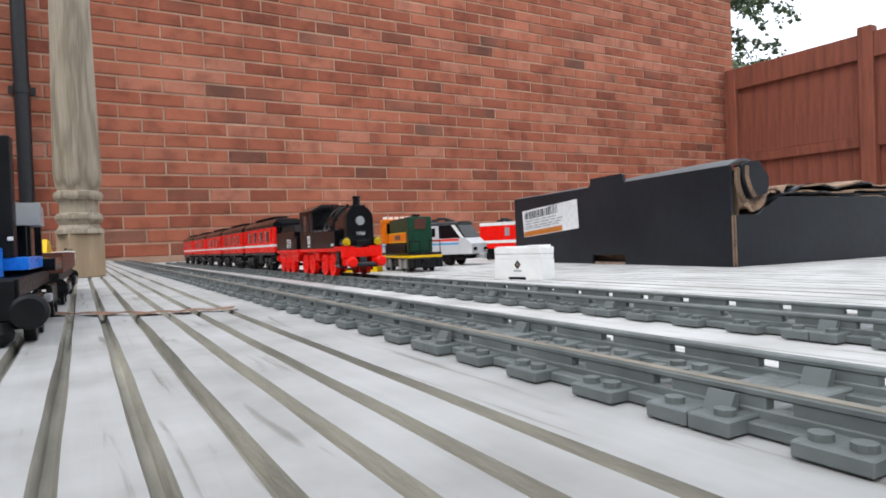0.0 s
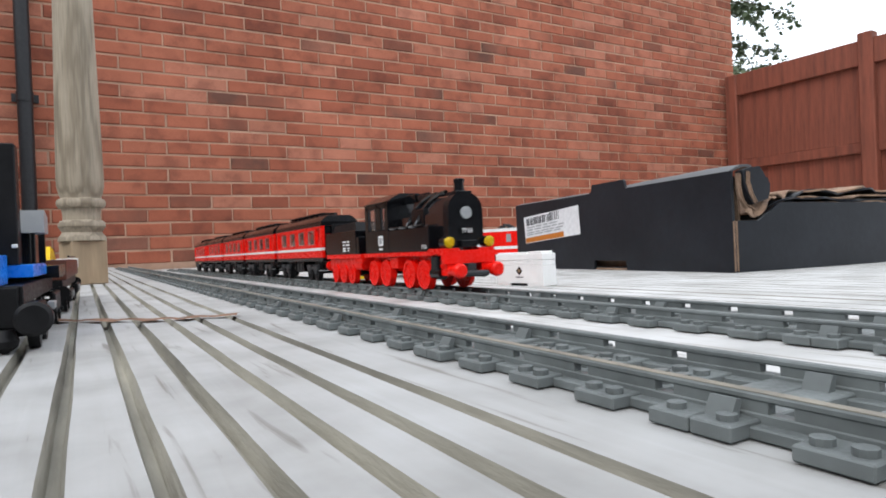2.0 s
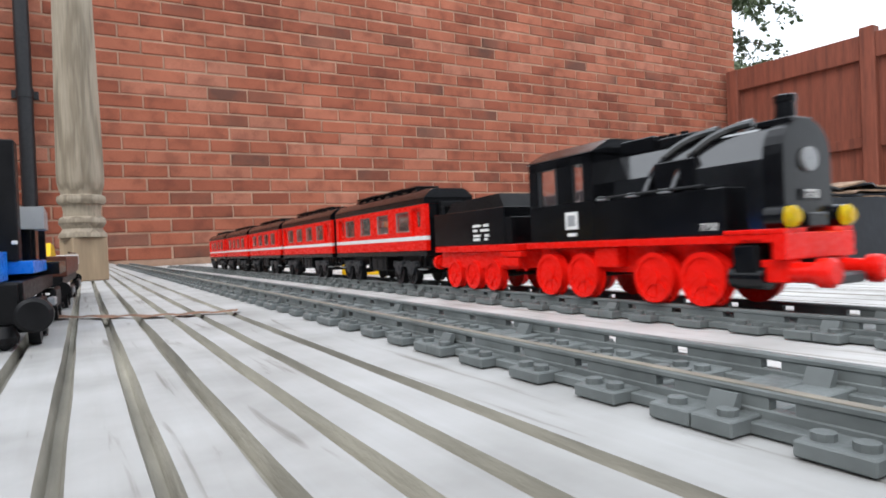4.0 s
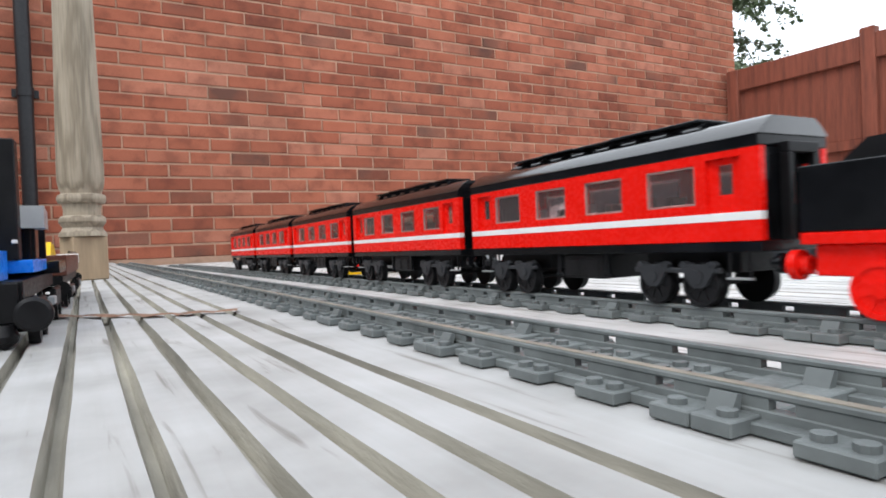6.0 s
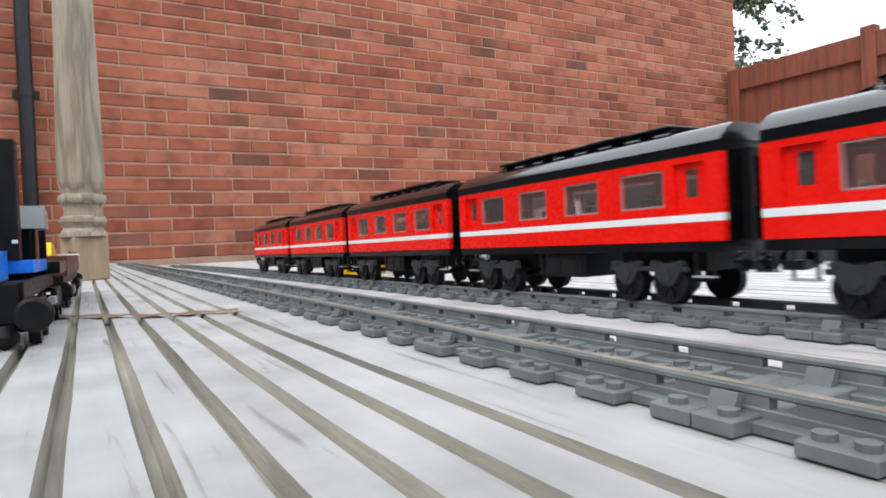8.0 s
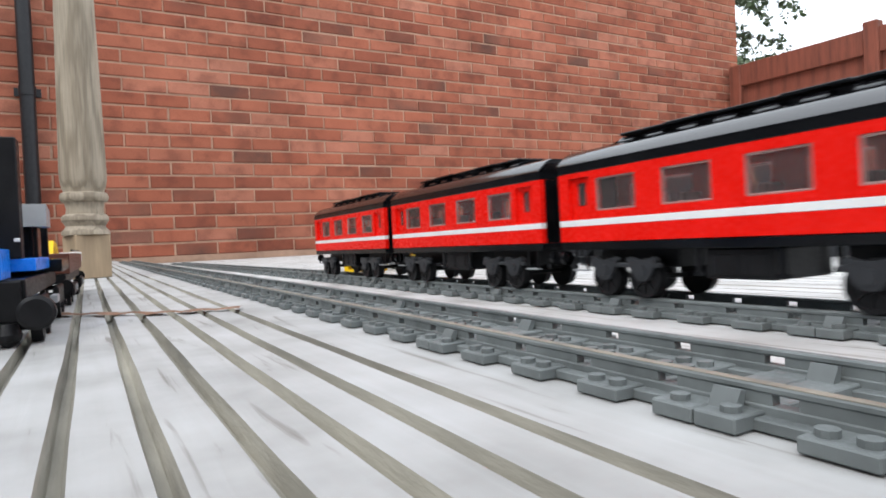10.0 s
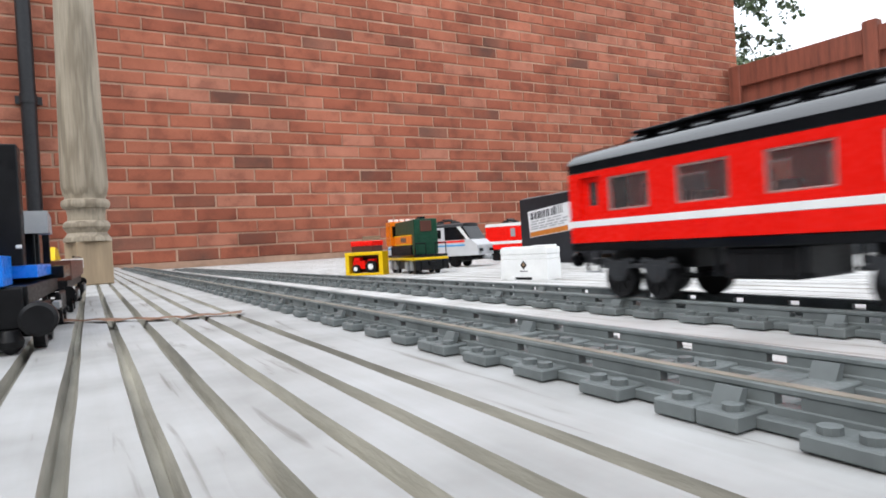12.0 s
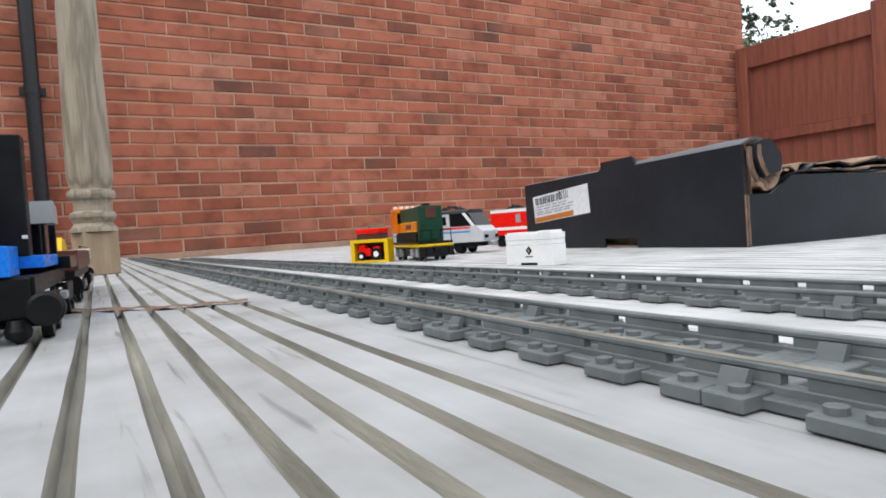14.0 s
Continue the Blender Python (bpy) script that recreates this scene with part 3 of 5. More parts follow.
def wheel_mesh(r, w, material, name="wheel"):
    """A wheel about the x axis: tread, flange, rim, sunk disc, hub and crank boss."""
    s = Shape()
    s.cyl((0, 0, 0), 0, r, -w / 2, w / 2, 26)
    s.cyl((0, 0, 0), 0, r * 1.1, w / 2 - 0.0003, w / 2 + 0.0007, 26)
    n = 26
    for k in range(n):
        a, b = 2 * math.pi * k / n, 2 * math.pi * (k + 1) / n
        q = []
        for e in (-w / 2 - 0.0009, -w / 2 + 0.0002):
            for rr in (r * 0.8, r):
                for t in (a, b):
                    q.append((e, rr * math.cos(t), rr * math.sin(t)))
        s.add(q, [(0, 1, 3, 2), (4, 6, 7, 5), (0, 4, 5, 1), (2, 3, 7, 6)])
    s.cyl((0, 0, 0), 0, r * 0.3, -w / 2 - 0.0012, 0, 12)
    s.cyl((0, r * 0.55, 0), 0, r * 0.14, -w / 2 - 0.001, 0, 10)
    for k in range(8):
        a = math.pi * k / 4
        c, d = math.cos(a), math.sin(a)
        t = r * 0.06
        v = []
        for e in (-w / 2 - 0.0005, -w / 2 + 0.0002):
            for rr, sg in ((r * 0.25, -1), (r * 0.25, 1), (r * 0.82, 1), (r * 0.82, -1)):
                v.append((e, rr * c - sg * t * d, rr * d + sg * t * c))
        s.add(v, [(0, 1, 2, 3), (7, 6, 5, 4), (0, 4, 5, 1), (1, 5, 6, 2), (2, 6, 7, 3), (3, 7, 4, 0)])
    return s.mesh(name, material, True)


WHEELS = []


def wheelset(parent, y, r, material, w=0.0042, half=0.0195, meshes={}):
    """A turning axle with its two wheels."""
    key = (r, material.name)
    if key not in meshes:
        meshes[key] = wheel_mesh(r, w, material)
    ax = part("wheelset", Shape().cyl((0, 0, 0), 0, 0.0015, -half, half, 8), BLACK_ROUGH, parent)
    ax.matrix_basis = pose(0, y, WHEEL_Z + r)
    for sx in (1, -1):
        wl_ = part("wheel", meshes[key], None, ax)
        wl_.matrix_basis = pose(sx * half * -1, 0, 0, 0, 0, 0 if sx > 0 else 180)
    WHEELS.append((ax, y, r))
    return ax


def buffers(parent, y, z, material, out, half=0.0165, r=0.0062):
    for sx in (-half, half):
        s = Shape().cyl((sx, y, z), 1, r * 0.62, 0, out * 0.75, 14).cyl((sx, y, z), 1, r, out * 0.5, out, 18)
        part("buffer", s, material, parent, smooth=True)


def passenger_coach():
    c = thing("passenger_coach", "red toy brick passenger coach with white stripe, black roof", "toy train coach", group="coaches of the running train")
    L, H = 0.2365, 0.024
    z0, z1 = 0.0366, 0.0768
    wins = [(0.0335, 0.0632), (0.0805, 0.1102), (0.1275, 0.1572), (0.1745, 0.2042)]
    doors = [(0.0095, 0.0275), (0.2095, 0.2275)]
    wz0, wz1 = 0.0536, 0.0722
    for sx in (-1, 1):
        xa, xb = (-H, -H + 0.004) if sx < 0 else (H - 0.004, H)
        lo = Shape().box(xa, xb, 0, L, z0, 0.0456, 0.0002)
        part("lower_panel", lo, RED, c)
        st = Shape().box(xa - (0.0001 if sx < 0 else 0), xb + (0.0001 if sx > 0 else 0), 0, L, 0.0457, 0.0493, 0.0002)
        part("stripe", st, WHITE, c, "white stripe")
        edges = [0] + [q for w in sorted(wins + doors) for q in w] + [L]
        panels = [(a, b, 0.0494, z1) for a, b in zip(edges[::2], edges[1::2])]
        panels += [q for a, b in wins for q in ((a, b, 0.0494, wz0), (a, b, wz1, z1))] + [(a, b, wz1 + 0.0015, z1) for a, b in doors]
        for a, b, q0, q1 in panels:
            part("wall_panel", Shape().box(xa, xb, a, b, q0, q1, 0.00012), RED, c)
        for a, b in wins:
            t = 0.0011
            x2, x3 = (xa + 0.0004, xa + 0.0024) if sx < 0 else (xb - 0.0024, xb - 0.0004)
            fr = Shape().box(x2, x3, a, a + t, wz0, wz1).box(x2, x3, b - t, b, wz0, wz1).box(x2, x3, a, b, wz0, wz0 + t).box(x2, x3, a, b, wz1 - t, wz1)
            win = part("window", fr, SASH, c, "clear plastic window with pink haze painted in")
            xm = (x2 + x3) / 2
            pane = part("pane", Shape().box(xm - 0.0003, xm + 0.0003, a + t, b - t, wz0 + t, wz1 - t, 0.00005), PANE, win)
            pane.visible_shadow = False
        for a, b in doors:
            x2, x3 = (xa + 0.0022, xa + 0.0042) if sx < 0 else (xb - 0.0042, xb - 0.0022)
            m, hw = (a + b) / 2, 0.0036
            dr = Shape().box(x2, x3, a, m - hw, 0.0494, wz1 + 0.0015).box(x2, x3, m + hw, b, 0.0494, wz1 + 0.0015)
            dr.box(x2, x3, m - hw, m + hw, 0.0494, 0.0575).box(x2, x3, m - hw, m + hw, 0.0708, wz1 + 0.0015)
            d = part("door", dr, RED, c)
            p2 = part("pane", Shape().box((x2 + x3) / 2 - 0.0003, (x2 + x3) / 2 + 0.0003, m - hw, m + hw, 0.0575, 0.0708, 0.00005), PANE, d)
            p2.visible_shadow = False
    for a, b in ((0.0005, 0.004), (L - 0.004, L - 0.0005)):
        s = Shape().box(-H + 0.0042, -0.006, a, b, z0, z1).box(0.006, H - 0.0042, a, b, z0, z1).box(-0.006, 0.006, a, b, 0.066, z1)
        s.box(-0.006, 0.006, a + 0.0008, b - 0.0008, z0, 0.052)
        part("end_wall", s, BLACK, c)
    for y0, y1 in ((-0.0045, 0.0), (L, L + 0.0045)):
        s = Shape().box(-0.0105, -0.007, y0, y1, 0.0366, 0.074).box(0.007, 0.0105, y0, y1, 0.0366, 0.074).box(-0.0105, 0.0105, y0, y1, 0.0741, 0.0785)
        part("gangway", s, BLACK_ROUGH, c)
    part("floor_plate", Shape().box(-0.0238, 0.0238, 0.0002, L - 0.0002, 0.0318, 0.0364, 0.0004), BLACK, c)
    part("fascia", Shape().box(-H - 0.0003, H + 0.0003, 0.0002, L - 0.0002, z1 + 0.0002, 0.082, 0.0003), BLACK, c)
    side = [(H + 0.0003, 0.0821), (H - 0.0002, 0.0833), (H - 0.0052, 0.0880), (H - 0.0066, 0.0889), (H - 0.0092, 0.0903)]
    roof = side + [(-x, z) for x, z in reversed(side)]
    rs = Shape()
    n = len(roof)
    secs = [(-0.0004, 0.97), (0.0005, 1.0), (L - 0.0005, 1.0), (L + 0.0004, 0.97)]
    v = [(x, y, 0.0821 + (z - 0.0821) * k) for y, k in secs for x, z in roof]
    f = [(j * n + i, j * n + (i + 1) % n, (j + 1) * n + (i + 1) % n, (j + 1) * n + i) for j in range(len(secs) - 1) for i in range(n)]
    f += [tuple(range(n)), tuple(range(len(secs) * n - 1, (len(secs) - 1) * n - 1, -1))]
    part("roof", rs.add(v, f), GLOSS_BLACK, c, "glossy black curved roof", smooth=True)
    ridge = Shape()
    ridge.prism([(0.020, 0.0902), (L - 0.020, 0.0902), (L - 0.040, 0.0944), (0.040, 0.0944)], 0, -0.0072, 0.0072)
    part("roof_ridge", ridge, BLACK, c, "black ridge of vents")
    for k in range(8):
        y = 0.0385 + k * 0.0211
        vent = Shape().prism([(-0.0128, 0.0900), (0.0128, 0.0900), (0.0126, 0.0914), (0.0104, 0.0938), (-0.0104, 0.0938), (-0.0126, 0.0914)], 1, y, y + 0.0102)
        part("vent", vent, GLOSS_BLACK, c)
    for k in range(5):
        y = 0.0395 + k * 0.0315
        part("ridge_plate", Shape().box(-0.0118, 0.0118, y, y + 0.0308, 0.0945 + 0.0004 * (k % 2), 0.0961 + 0.0004 * (k % 2), 0.0004), BLACK, c)
    for y in (0.076, 0.123, 0.17):
        for x in (-0.0115, 0.0115):
            part("seat", Shape().box(x - 0.006, x + 0.006, y - 0.003, y + 0.003, 0.0366, 0.0612, 0.001), GREY if y > 0.1 else DGREY, c)
    part("end_marker", Shape().box(0.006, 0.013, -0.0016, 0.0004, 0.0655, 0.0695, 0.0003), RED, c)
    for yc, st_y in ((0.0475, 0.012), (0.186, 0.2195)):
        bg_ = Shape()
        bg_.box(-0.012, 0.012, yc - 0.028, yc + 0.028, 0.022, 0.0316, 0.0005)
        bogie = part("bogie", bg_, BLACK_ROUGH, c)
        for sx in (-1, 1):
            xa, xb = (-0.0238, -0.0212) if sx < 0 else (0.0212, 0.0238)
            fr = Shape()
            fr.box(xa, xb, yc - 0.026, yc + 0.026, 0.0222, 0.0246, 0.0005)
            for dy in (-0.0138, 0.0138):
                y = yc + dy
                fr.prism([(y - 0.0105, 0.0262), (y - 0.0085, 0.0278), (y - 0.003, 0.0262), (y + 0.003, 0.0262), (y + 0.0085, 0.0278), (y + 0.0105, 0.0262), (y + 0.0078, 0.0215), (y + 0.0052, 0.0172), (y + 0.0024, 0.0152), (y - 0.0024, 0.0152), (y - 0.0052, 0.0172), (y - 0.0078, 0.0215)], 0, xa - 0.0004, xb + 0.0004)
                fr.cyl((xa if sx < 0 else xb, y, 0.0205), 0, 0.0033, -0.0012, 0.0012, 14)
                fr.cyl((xa if sx < 0 else xb, y - 0.0068, 0.0262), 0, 0.0013, -0.0009, 0.0009, 8).cyl((xa if sx < 0 else xb, y + 0.0068, 0.0262), 0, 0.0013, -0.0009, 0.0009, 8)
            part("side_frame", fr, DGREY, bogie)
            xo = sx * 0.0226
            part("step", Shape().box(xo - 0.0016, xo + 0.0016, st_y - 0.006, st_y + 0.006, 0.0196, 0.0206, 0.0002), GREY, bogie)
            part("step_hanger", Shape().box(xo - 0.0008, xo + 0.0008, st_y - 0.0055, st_y - 0.0045, 0.0206, 0.0318, 0.0002).box(xo - 0.0008, xo + 0.0008, st_y + 0.0045, st_y + 0.0055, 0.0206, 0.0318, 0.0002), BLACK_ROUGH, bogie)
        for dy in (-0.0138, 0.0138):
            wheelset(c, yc + dy, 0.0103, BLACK_ROUGH)
    bx = Shape().box(-0.0205, 0.0205, 0.1, 0.135, 0.0175, 0.0316, 0.0008).box(-0.0212, 0.0212, 0.104, 0.115, 0.019, 0.029, 0.0006).box(-0.0212, 0.0212, 0.12, 0.131, 0.019, 0.029, 0.0006)
    part("battery_box", bx, BLACK_ROUGH, c)
    for sx in (-1, 1):
        for y in (0.0965, 0.1385):
            part("tank_hook", Shape().box(sx * 0.0205 - 0.001, sx * 0.0205 + 0.001, y - 0.0015, y + 0.0015, 0.02, 0.0316, 0.0004).box(sx * 0.0205 - 0.001, sx * 0.0205 + 0.001, y - 0.003, y + 0.003, 0.0185, 0.0205, 0.0004), BLACK, c)
    buffers(c, 0.0, 0.0268, BLACK, -0.0052, r=0.0044)
    buffers(c, L, 0.0268, BLACK, 0.0052, r=0.0044)
    for y0, y1 in ((-0.0062, 0.004), (L - 0.004, L + 0.0062)):
        part("coupling", Shape().box(-0.004, 0.004, y0, y1, 0.0225, 0.0268, 0.0006), DGREY, c)
    return c


def steam_engine():
    e = thing("steam_locomotive", "black toy brick steam locomotive with red wheels and frame", "toy locomotive")
    # frame and running board
    part("running_board", Shape().box(-0.024, 0.024, -0.003, 0.17, 0.0355, 0.0392, 0.0003), RED, e, "red running board")
    fr = Shape().box(-0.0135, 0.0135, 0.006, 0.168, 0.021, 0.0354, 0.0004)
    fr.box(-0.0215, 0.0215, 0.09, 0.108, 0.024, 0.0352, 0.0006)
    part("chassis", fr, RED, e)
    bm_ = Shape().box(-0.0245, 0.0245, -0.0092, -0.0032, 0.0282, 0.0392, 0.0004).box(-0.0245, -0.0095, -0.0088, 0.02, 0.0392, 0.0412, 0.0003).box(0.0095, 0.0245, -0.0088, 0.02, 0.0392, 0.0412, 0.0003)
    part("buffer_beam", bm_, RED, e, "red buffer beam")
    for sx in (-1, 1):
        s = Shape().box(sx * 0.0165 - 0.005, sx * 0.0165 + 0.005, -0.008, 0.012, 0.0185, 0.0282, 0.0006).cyl((sx * 0.0175, -0.008, 0.0228), 1, 0.0042, 0, -0.012, 16).cyl((sx * 0.0175, -0.008, 0.0228), 1, 0.006, -0.011, -0.0155, 20).cyl((sx * 0.0175, -0.008, 0.0228), 1, 0.006, -0.0155, -0.0172, 20, 0.0044)
        part("buffer", s, RED, e, smooth=True)
        cyl = Shape().box(sx * 0.019 - 0.0052, sx * 0.019 + 0.0052, 0.004, 0.0165, 0.0205, 0.0352, 0.0012).cyl((sx * 0.0195, 0.004, 0.0205), 1, 0.0052, -0.002, 0.0145, 14)
        part("cylinder", cyl, BLACK, e, "black steam cylinder", smooth=True)
        lamp = Shape().cyl((sx * 0.0192, -0.004, 0.046), 1, 0.0048, -0.004, 0.005, 18)
        lp = part("lamp", lamp, BLACK, e, smooth=True)
        part("lens", Shape().cyl((sx * 0.0192, -0.004, 0.046), 1, 0.0046, -0.0062, -0.0041, 18).cyl((sx * 0.0192, -0.004, 0.046), 1, 0.0046, -0.0062, -0.0082, 18, 0.0026), LAMP, lp, "transparent yellow lens", smooth=True)
        part("step_plate", Shape().box(sx * 0.0215 - 0.0025, sx * 0.0215 + 0.0025, 0.001, 0.012, 0.0355, 0.0372, 0.0003), BLACK, e)
        part("side_tank", Shape().box(sx * 0.0185 - 0.0053, sx * 0.0185 + 0.0053, 0.019, 0.104, 0.0393, 0.061, 0.0006), BLACK, e)
        part("handrail", Shape().cyl((sx * 0.0236, 0, 0.0626), 1, 0.0008, 0.03, 0.1, 8), BLACK, e)
        for y in (0.05, 0.072, 0.094):
            part("rail_clip", Shape().box(sx * 0.0226 - 0.0016, sx * 0.0226 + 0.0016, y, y + 0.007, 0.0612, 0.0634, 0.0004), GREY, e, "pale grey clip")
        for base_y in (0.016, 0.034):
            v, f = [], []
            for k in range(17):
                a = k / 16 * 1.571
                c_, s_ = 1 - math.cos(a), math.sin(a)
                p = Vector((sx * (0.0065 + 0.0125 * c_), base_y + 0.036 * s_, 0.0895 - 0.0275 * c_ ** 1.15))
                d = Vector((sx * 0.0125 * s_, 0.036 * math.cos(a), -0.0275 * s_)).normalized()
                n1 = Vector((sx, 0, 0)).cross(d).normalized()
                n2 = d.cross(n1)
                v += [p + (n1 * math.cos(t) + n2 * math.sin(t)) * 0.0021 for t in (0, 0.785, 1.571, 2.356, 3.142, 3.927, 4.712, 5.498)]
            f = [(k * 8 + j, k * 8 + (j + 1) % 8, k * 8 + 8 + (j + 1) % 8, k * 8 + 8 + j) for k in range(16) for j in range(8)]
            f += [tuple(range(8)), tuple(range(16 * 8, 17 * 8))]
            part("steam_pipe", Shape().add(v, f), GLOSS_BLACK, e, smooth=True)
    part("coupling", Shape().box(-0.0115, 0.0115, -0.021, -0.009, 0.0175, 0.0222, 0.0012).box(-0.004, 0.004, -0.012, 0.006, 0.0172, 0.028), DGREY, e)
    # boiler: faceted barrel
    arch = [(0.0158, 0.0395), (0.0158, 0.0715), (0.0075, 0.0852), (0.0045, 0.0866)]
    part("boiler", Shape().prism(arch + [(-x, z) for x, z in reversed(arch)], 1, 0.0052, 0.1045), GLOSS_BLACK, e, "glossy black faceted boiler")
    part("lagging", Shape().box(-0.0166, 0.0166, 0.0405, 0.066, 0.062, 0.0775, 0.0006), BLACK, e)
    face = [(0.0166, 0.0432), (0.0166, 0.0728)] + [(0.0166 * math.cos(radians(q)), 0.0728 + 0.0155 * math.sin(radians(q))) for q in range(15, 91, 15)]
    face = face + [(-x, z) for x, z in reversed(face[:-1])]
    part("smokebox", Shape().prism(face, 1, -0.0045, 0.005), BLACK, e, "black arched smokebox front")
    part("smokebox_door", Shape().cyl((0, 0, 0.0705), 1, 0.0052, -0.0062, -0.0043, 20), GREY, e, "grey round boss", smooth=True)
    part("saddle", Shape().box(-0.0072, 0.0072, -0.0085, -0.0046, 0.0413, 0.0475, 0.0006), BLACK, e)
    plate = part("number_plate", Shape().box(-0.0068, 0.0068, -0.0056, -0.0046, 0.0528, 0.0578, 0.0002), BLACK, e)
    num = part("number", text_mesh("number", "7750", 0.0052, WHITE), None, plate, "white numerals")
    num.matrix_basis = pose(0, -0.0058, 0.0553, 90, 0, 0)
    ch = Shape().lathe([(0.0062, 0.0865), (0.006, 0.0895), (0.0045, 0.09), (0.0042, 0.0962), (0.0047, 0.0968), (0.0047, 0.0995), (0.0036, 0.1)], 18, (0, 0.0045))
    part("chimney", ch, BLACK, e, smooth=True)
    part("saddle_plate", Shape().box(-0.0078, 0.0078, -0.003, 0.014, 0.0862, 0.089, 0.0004), BLACK, e)
    dm = Shape().box(-0.0078, 0.0078, 0.046, 0.07, 0.086, 0.0912, 0.0006)
    for x in (-0.004, 0.004):
        for y in (0.056, 0.064, 0.07):
            dm.stud(x, y, 0.0912)
    part("dome", dm, BLACK, e)
    part("dome", Shape().box(-0.0078, 0.0078, 0.074, 0.098, 0.086, 0.0938, 0.0006), BLACK, e)
    # cab
    ya, yb = 0.104, 0.164
    for sx in (-1, 1):
        xa, xb = (-0.024, -0.0205) if sx < 0 else (0.0205, 0.024)
        cs = Shape().box(xa, xb, ya, yb, 0.0393, 0.062, 0.0004).box(xa, xb, ya, ya + 0.008, 0.062, 0.0885, 0.0004)
        cs.box(xa, xb, ya + 0.018, ya + 0.032, 0.062, 0.0885, 0.0004).box(xa, xb, yb - 0.009, yb, 0.062, 0.0885, 0.0004).box(xa, xb, ya, yb, 0.0835, 0.0888, 0.0004)
        part("cab_side", cs, BLACK, e)
        for y0, y1, t in ((ya + 0.032, yb - 0.009, 0.0024), (ya + 0.008, ya + 0.018, 0.0008)):
            sash = Shape().box(xa + 0.0006, xb - 0.0006, y0, y0 + t, 0.062, 0.0835, 0.0002).box(xa + 0.0006, xb - 0.0006, y1 - t, y1, 0.062, 0.0835, 0.0002)
            w = part("window", sash, DGREY, e)
            part("pane", Shape().box((xa + xb) / 2 - 0.0003, (xa + xb) / 2 + 0.0003, y0 + t, y1 - t, 0.062, 0.0835, 0.00005), PANE, w)
        lx = -0.0243 if sx < 0 else 0.0243
        sg = Shape().box(lx - 0.0002, lx + 0.0002, ya + 0.0135, ya + 0.0245, 0.0463, 0.0565, 0.0001)
        part("emblem", sg, WHITE, e, "white square emblem")
        part("lettering", Shape().box(lx - 0.0002, lx + 0.0002, ya + 0.015, ya + 0.023, 0.0422, 0.0442, 0.0001), WHITE, e, "white printed bar")
        part("emblem_field", Shape().box(lx - 0.0004, lx + 0.0004, ya + 0.0158, ya + 0.0222, 0.0482, 0.0546, 0.0001), GREY, e)
        nb = text_mesh("number", "7750", 0.0048, WHITE)
        n2 = part("number", nb, None, e, "white numerals")
        n2.matrix_basis = pose(lx, 0.0275, 0.0432, 90, 0, -90 if sx < 0 else 90)
    part("cab_front", Shape().box(-0.0204, 0.0204, ya + 0.0005, ya + 0.0035, 0.0393, 0.0895, 0.0003), BLACK, e)
    cr = [(-0.0243, 0.089), (0.0243, 0.089), (0.0243, 0.0898), (0.0105, 0.0972), (-0.0105, 0.0972), (-0.0243, 0.0898)]
    part("cab_roof", Shape().prism(cr, 1, ya - 0.0005, yb + 0.001), GLOSS_BLACK, e, "glossy black sloped cab roof")
    for y in (0.034, 0.064, 0.118, 0.149):
        wheelset(e, y, 0.0128, RED)
    return e


def tender():
    t = thing("tender", "black toy brick coal tender with red frame and wheels", "toy tender")
    part("frame", Shape().box(-0.024, 0.024, 0.0, 0.118, 0.0345, 0.0392, 0.0004).box(-0.0205, 0.0205, 0.004, 0.114, 0.022, 0.0344, 0.0006), RED, t, "red frame")
    part("body", Shape().box(-0.024, 0.024, 0.014, 0.118, 0.0393, 0.0655, 0.0005), BLACK, t)
    top = [(0.02, 0.0656), (0.104, 0.0656), (0.094, 0.0735), (0.026, 0.0755)]
    part("coal_bunker", Shape().prism(top, 0, -0.0195, 0.0195), BLACK_ROUGH, t)
    part("front_wall", Shape().box(-0.0235, 0.0235, 0.006, 0.0138, 0.0393, 0.058, 0.0004), BLACK, t)
    for sx in (-1, 1):
        x = sx * 0.0242
        for k, (a, b, z) in enumerate([(0.034, 0.041, 0.0525), (0.0445, 0.0555, 0.0525), (0.034, 0.045, 0.049), (0.0495, 0.0555, 0.049), (0.034, 0.0395, 0.0452), (0.0455, 0.0555, 0.0452), (0.036, 0.0395, 0.0425), (0.0465, 0.0555, 0.0425)]):
            part("lettering", Shape().box(x - 0.0002, x + 0.0002, a, b, z, z + 0.0019, 0.00008), WHITE, t, "white printed bar")
        part("footstep", Shape().box(sx * 0.0215 - 0.0022, sx * 0.0215 + 0.0022, 0.0, 0.022, 0.024, 0.03, 0.0005).box(sx * 0.0215 - 0.0025, sx * 0.0215 + 0.0025, -0.004, 0.02, 0.0305, 0.034, 0.0003), RED, t)
    buffers(t, 0.118, 0.0262, RED, 0.0075)
    part("drawbar", Shape().box(-0.003, 0.003, -0.016, 0.002, 0.026, 0.0285, 0.0004), GREY, t)
    for y in (0.034, 0.062, 0.09):
        wheelset(t, y, 0.0108, RED)
    return t


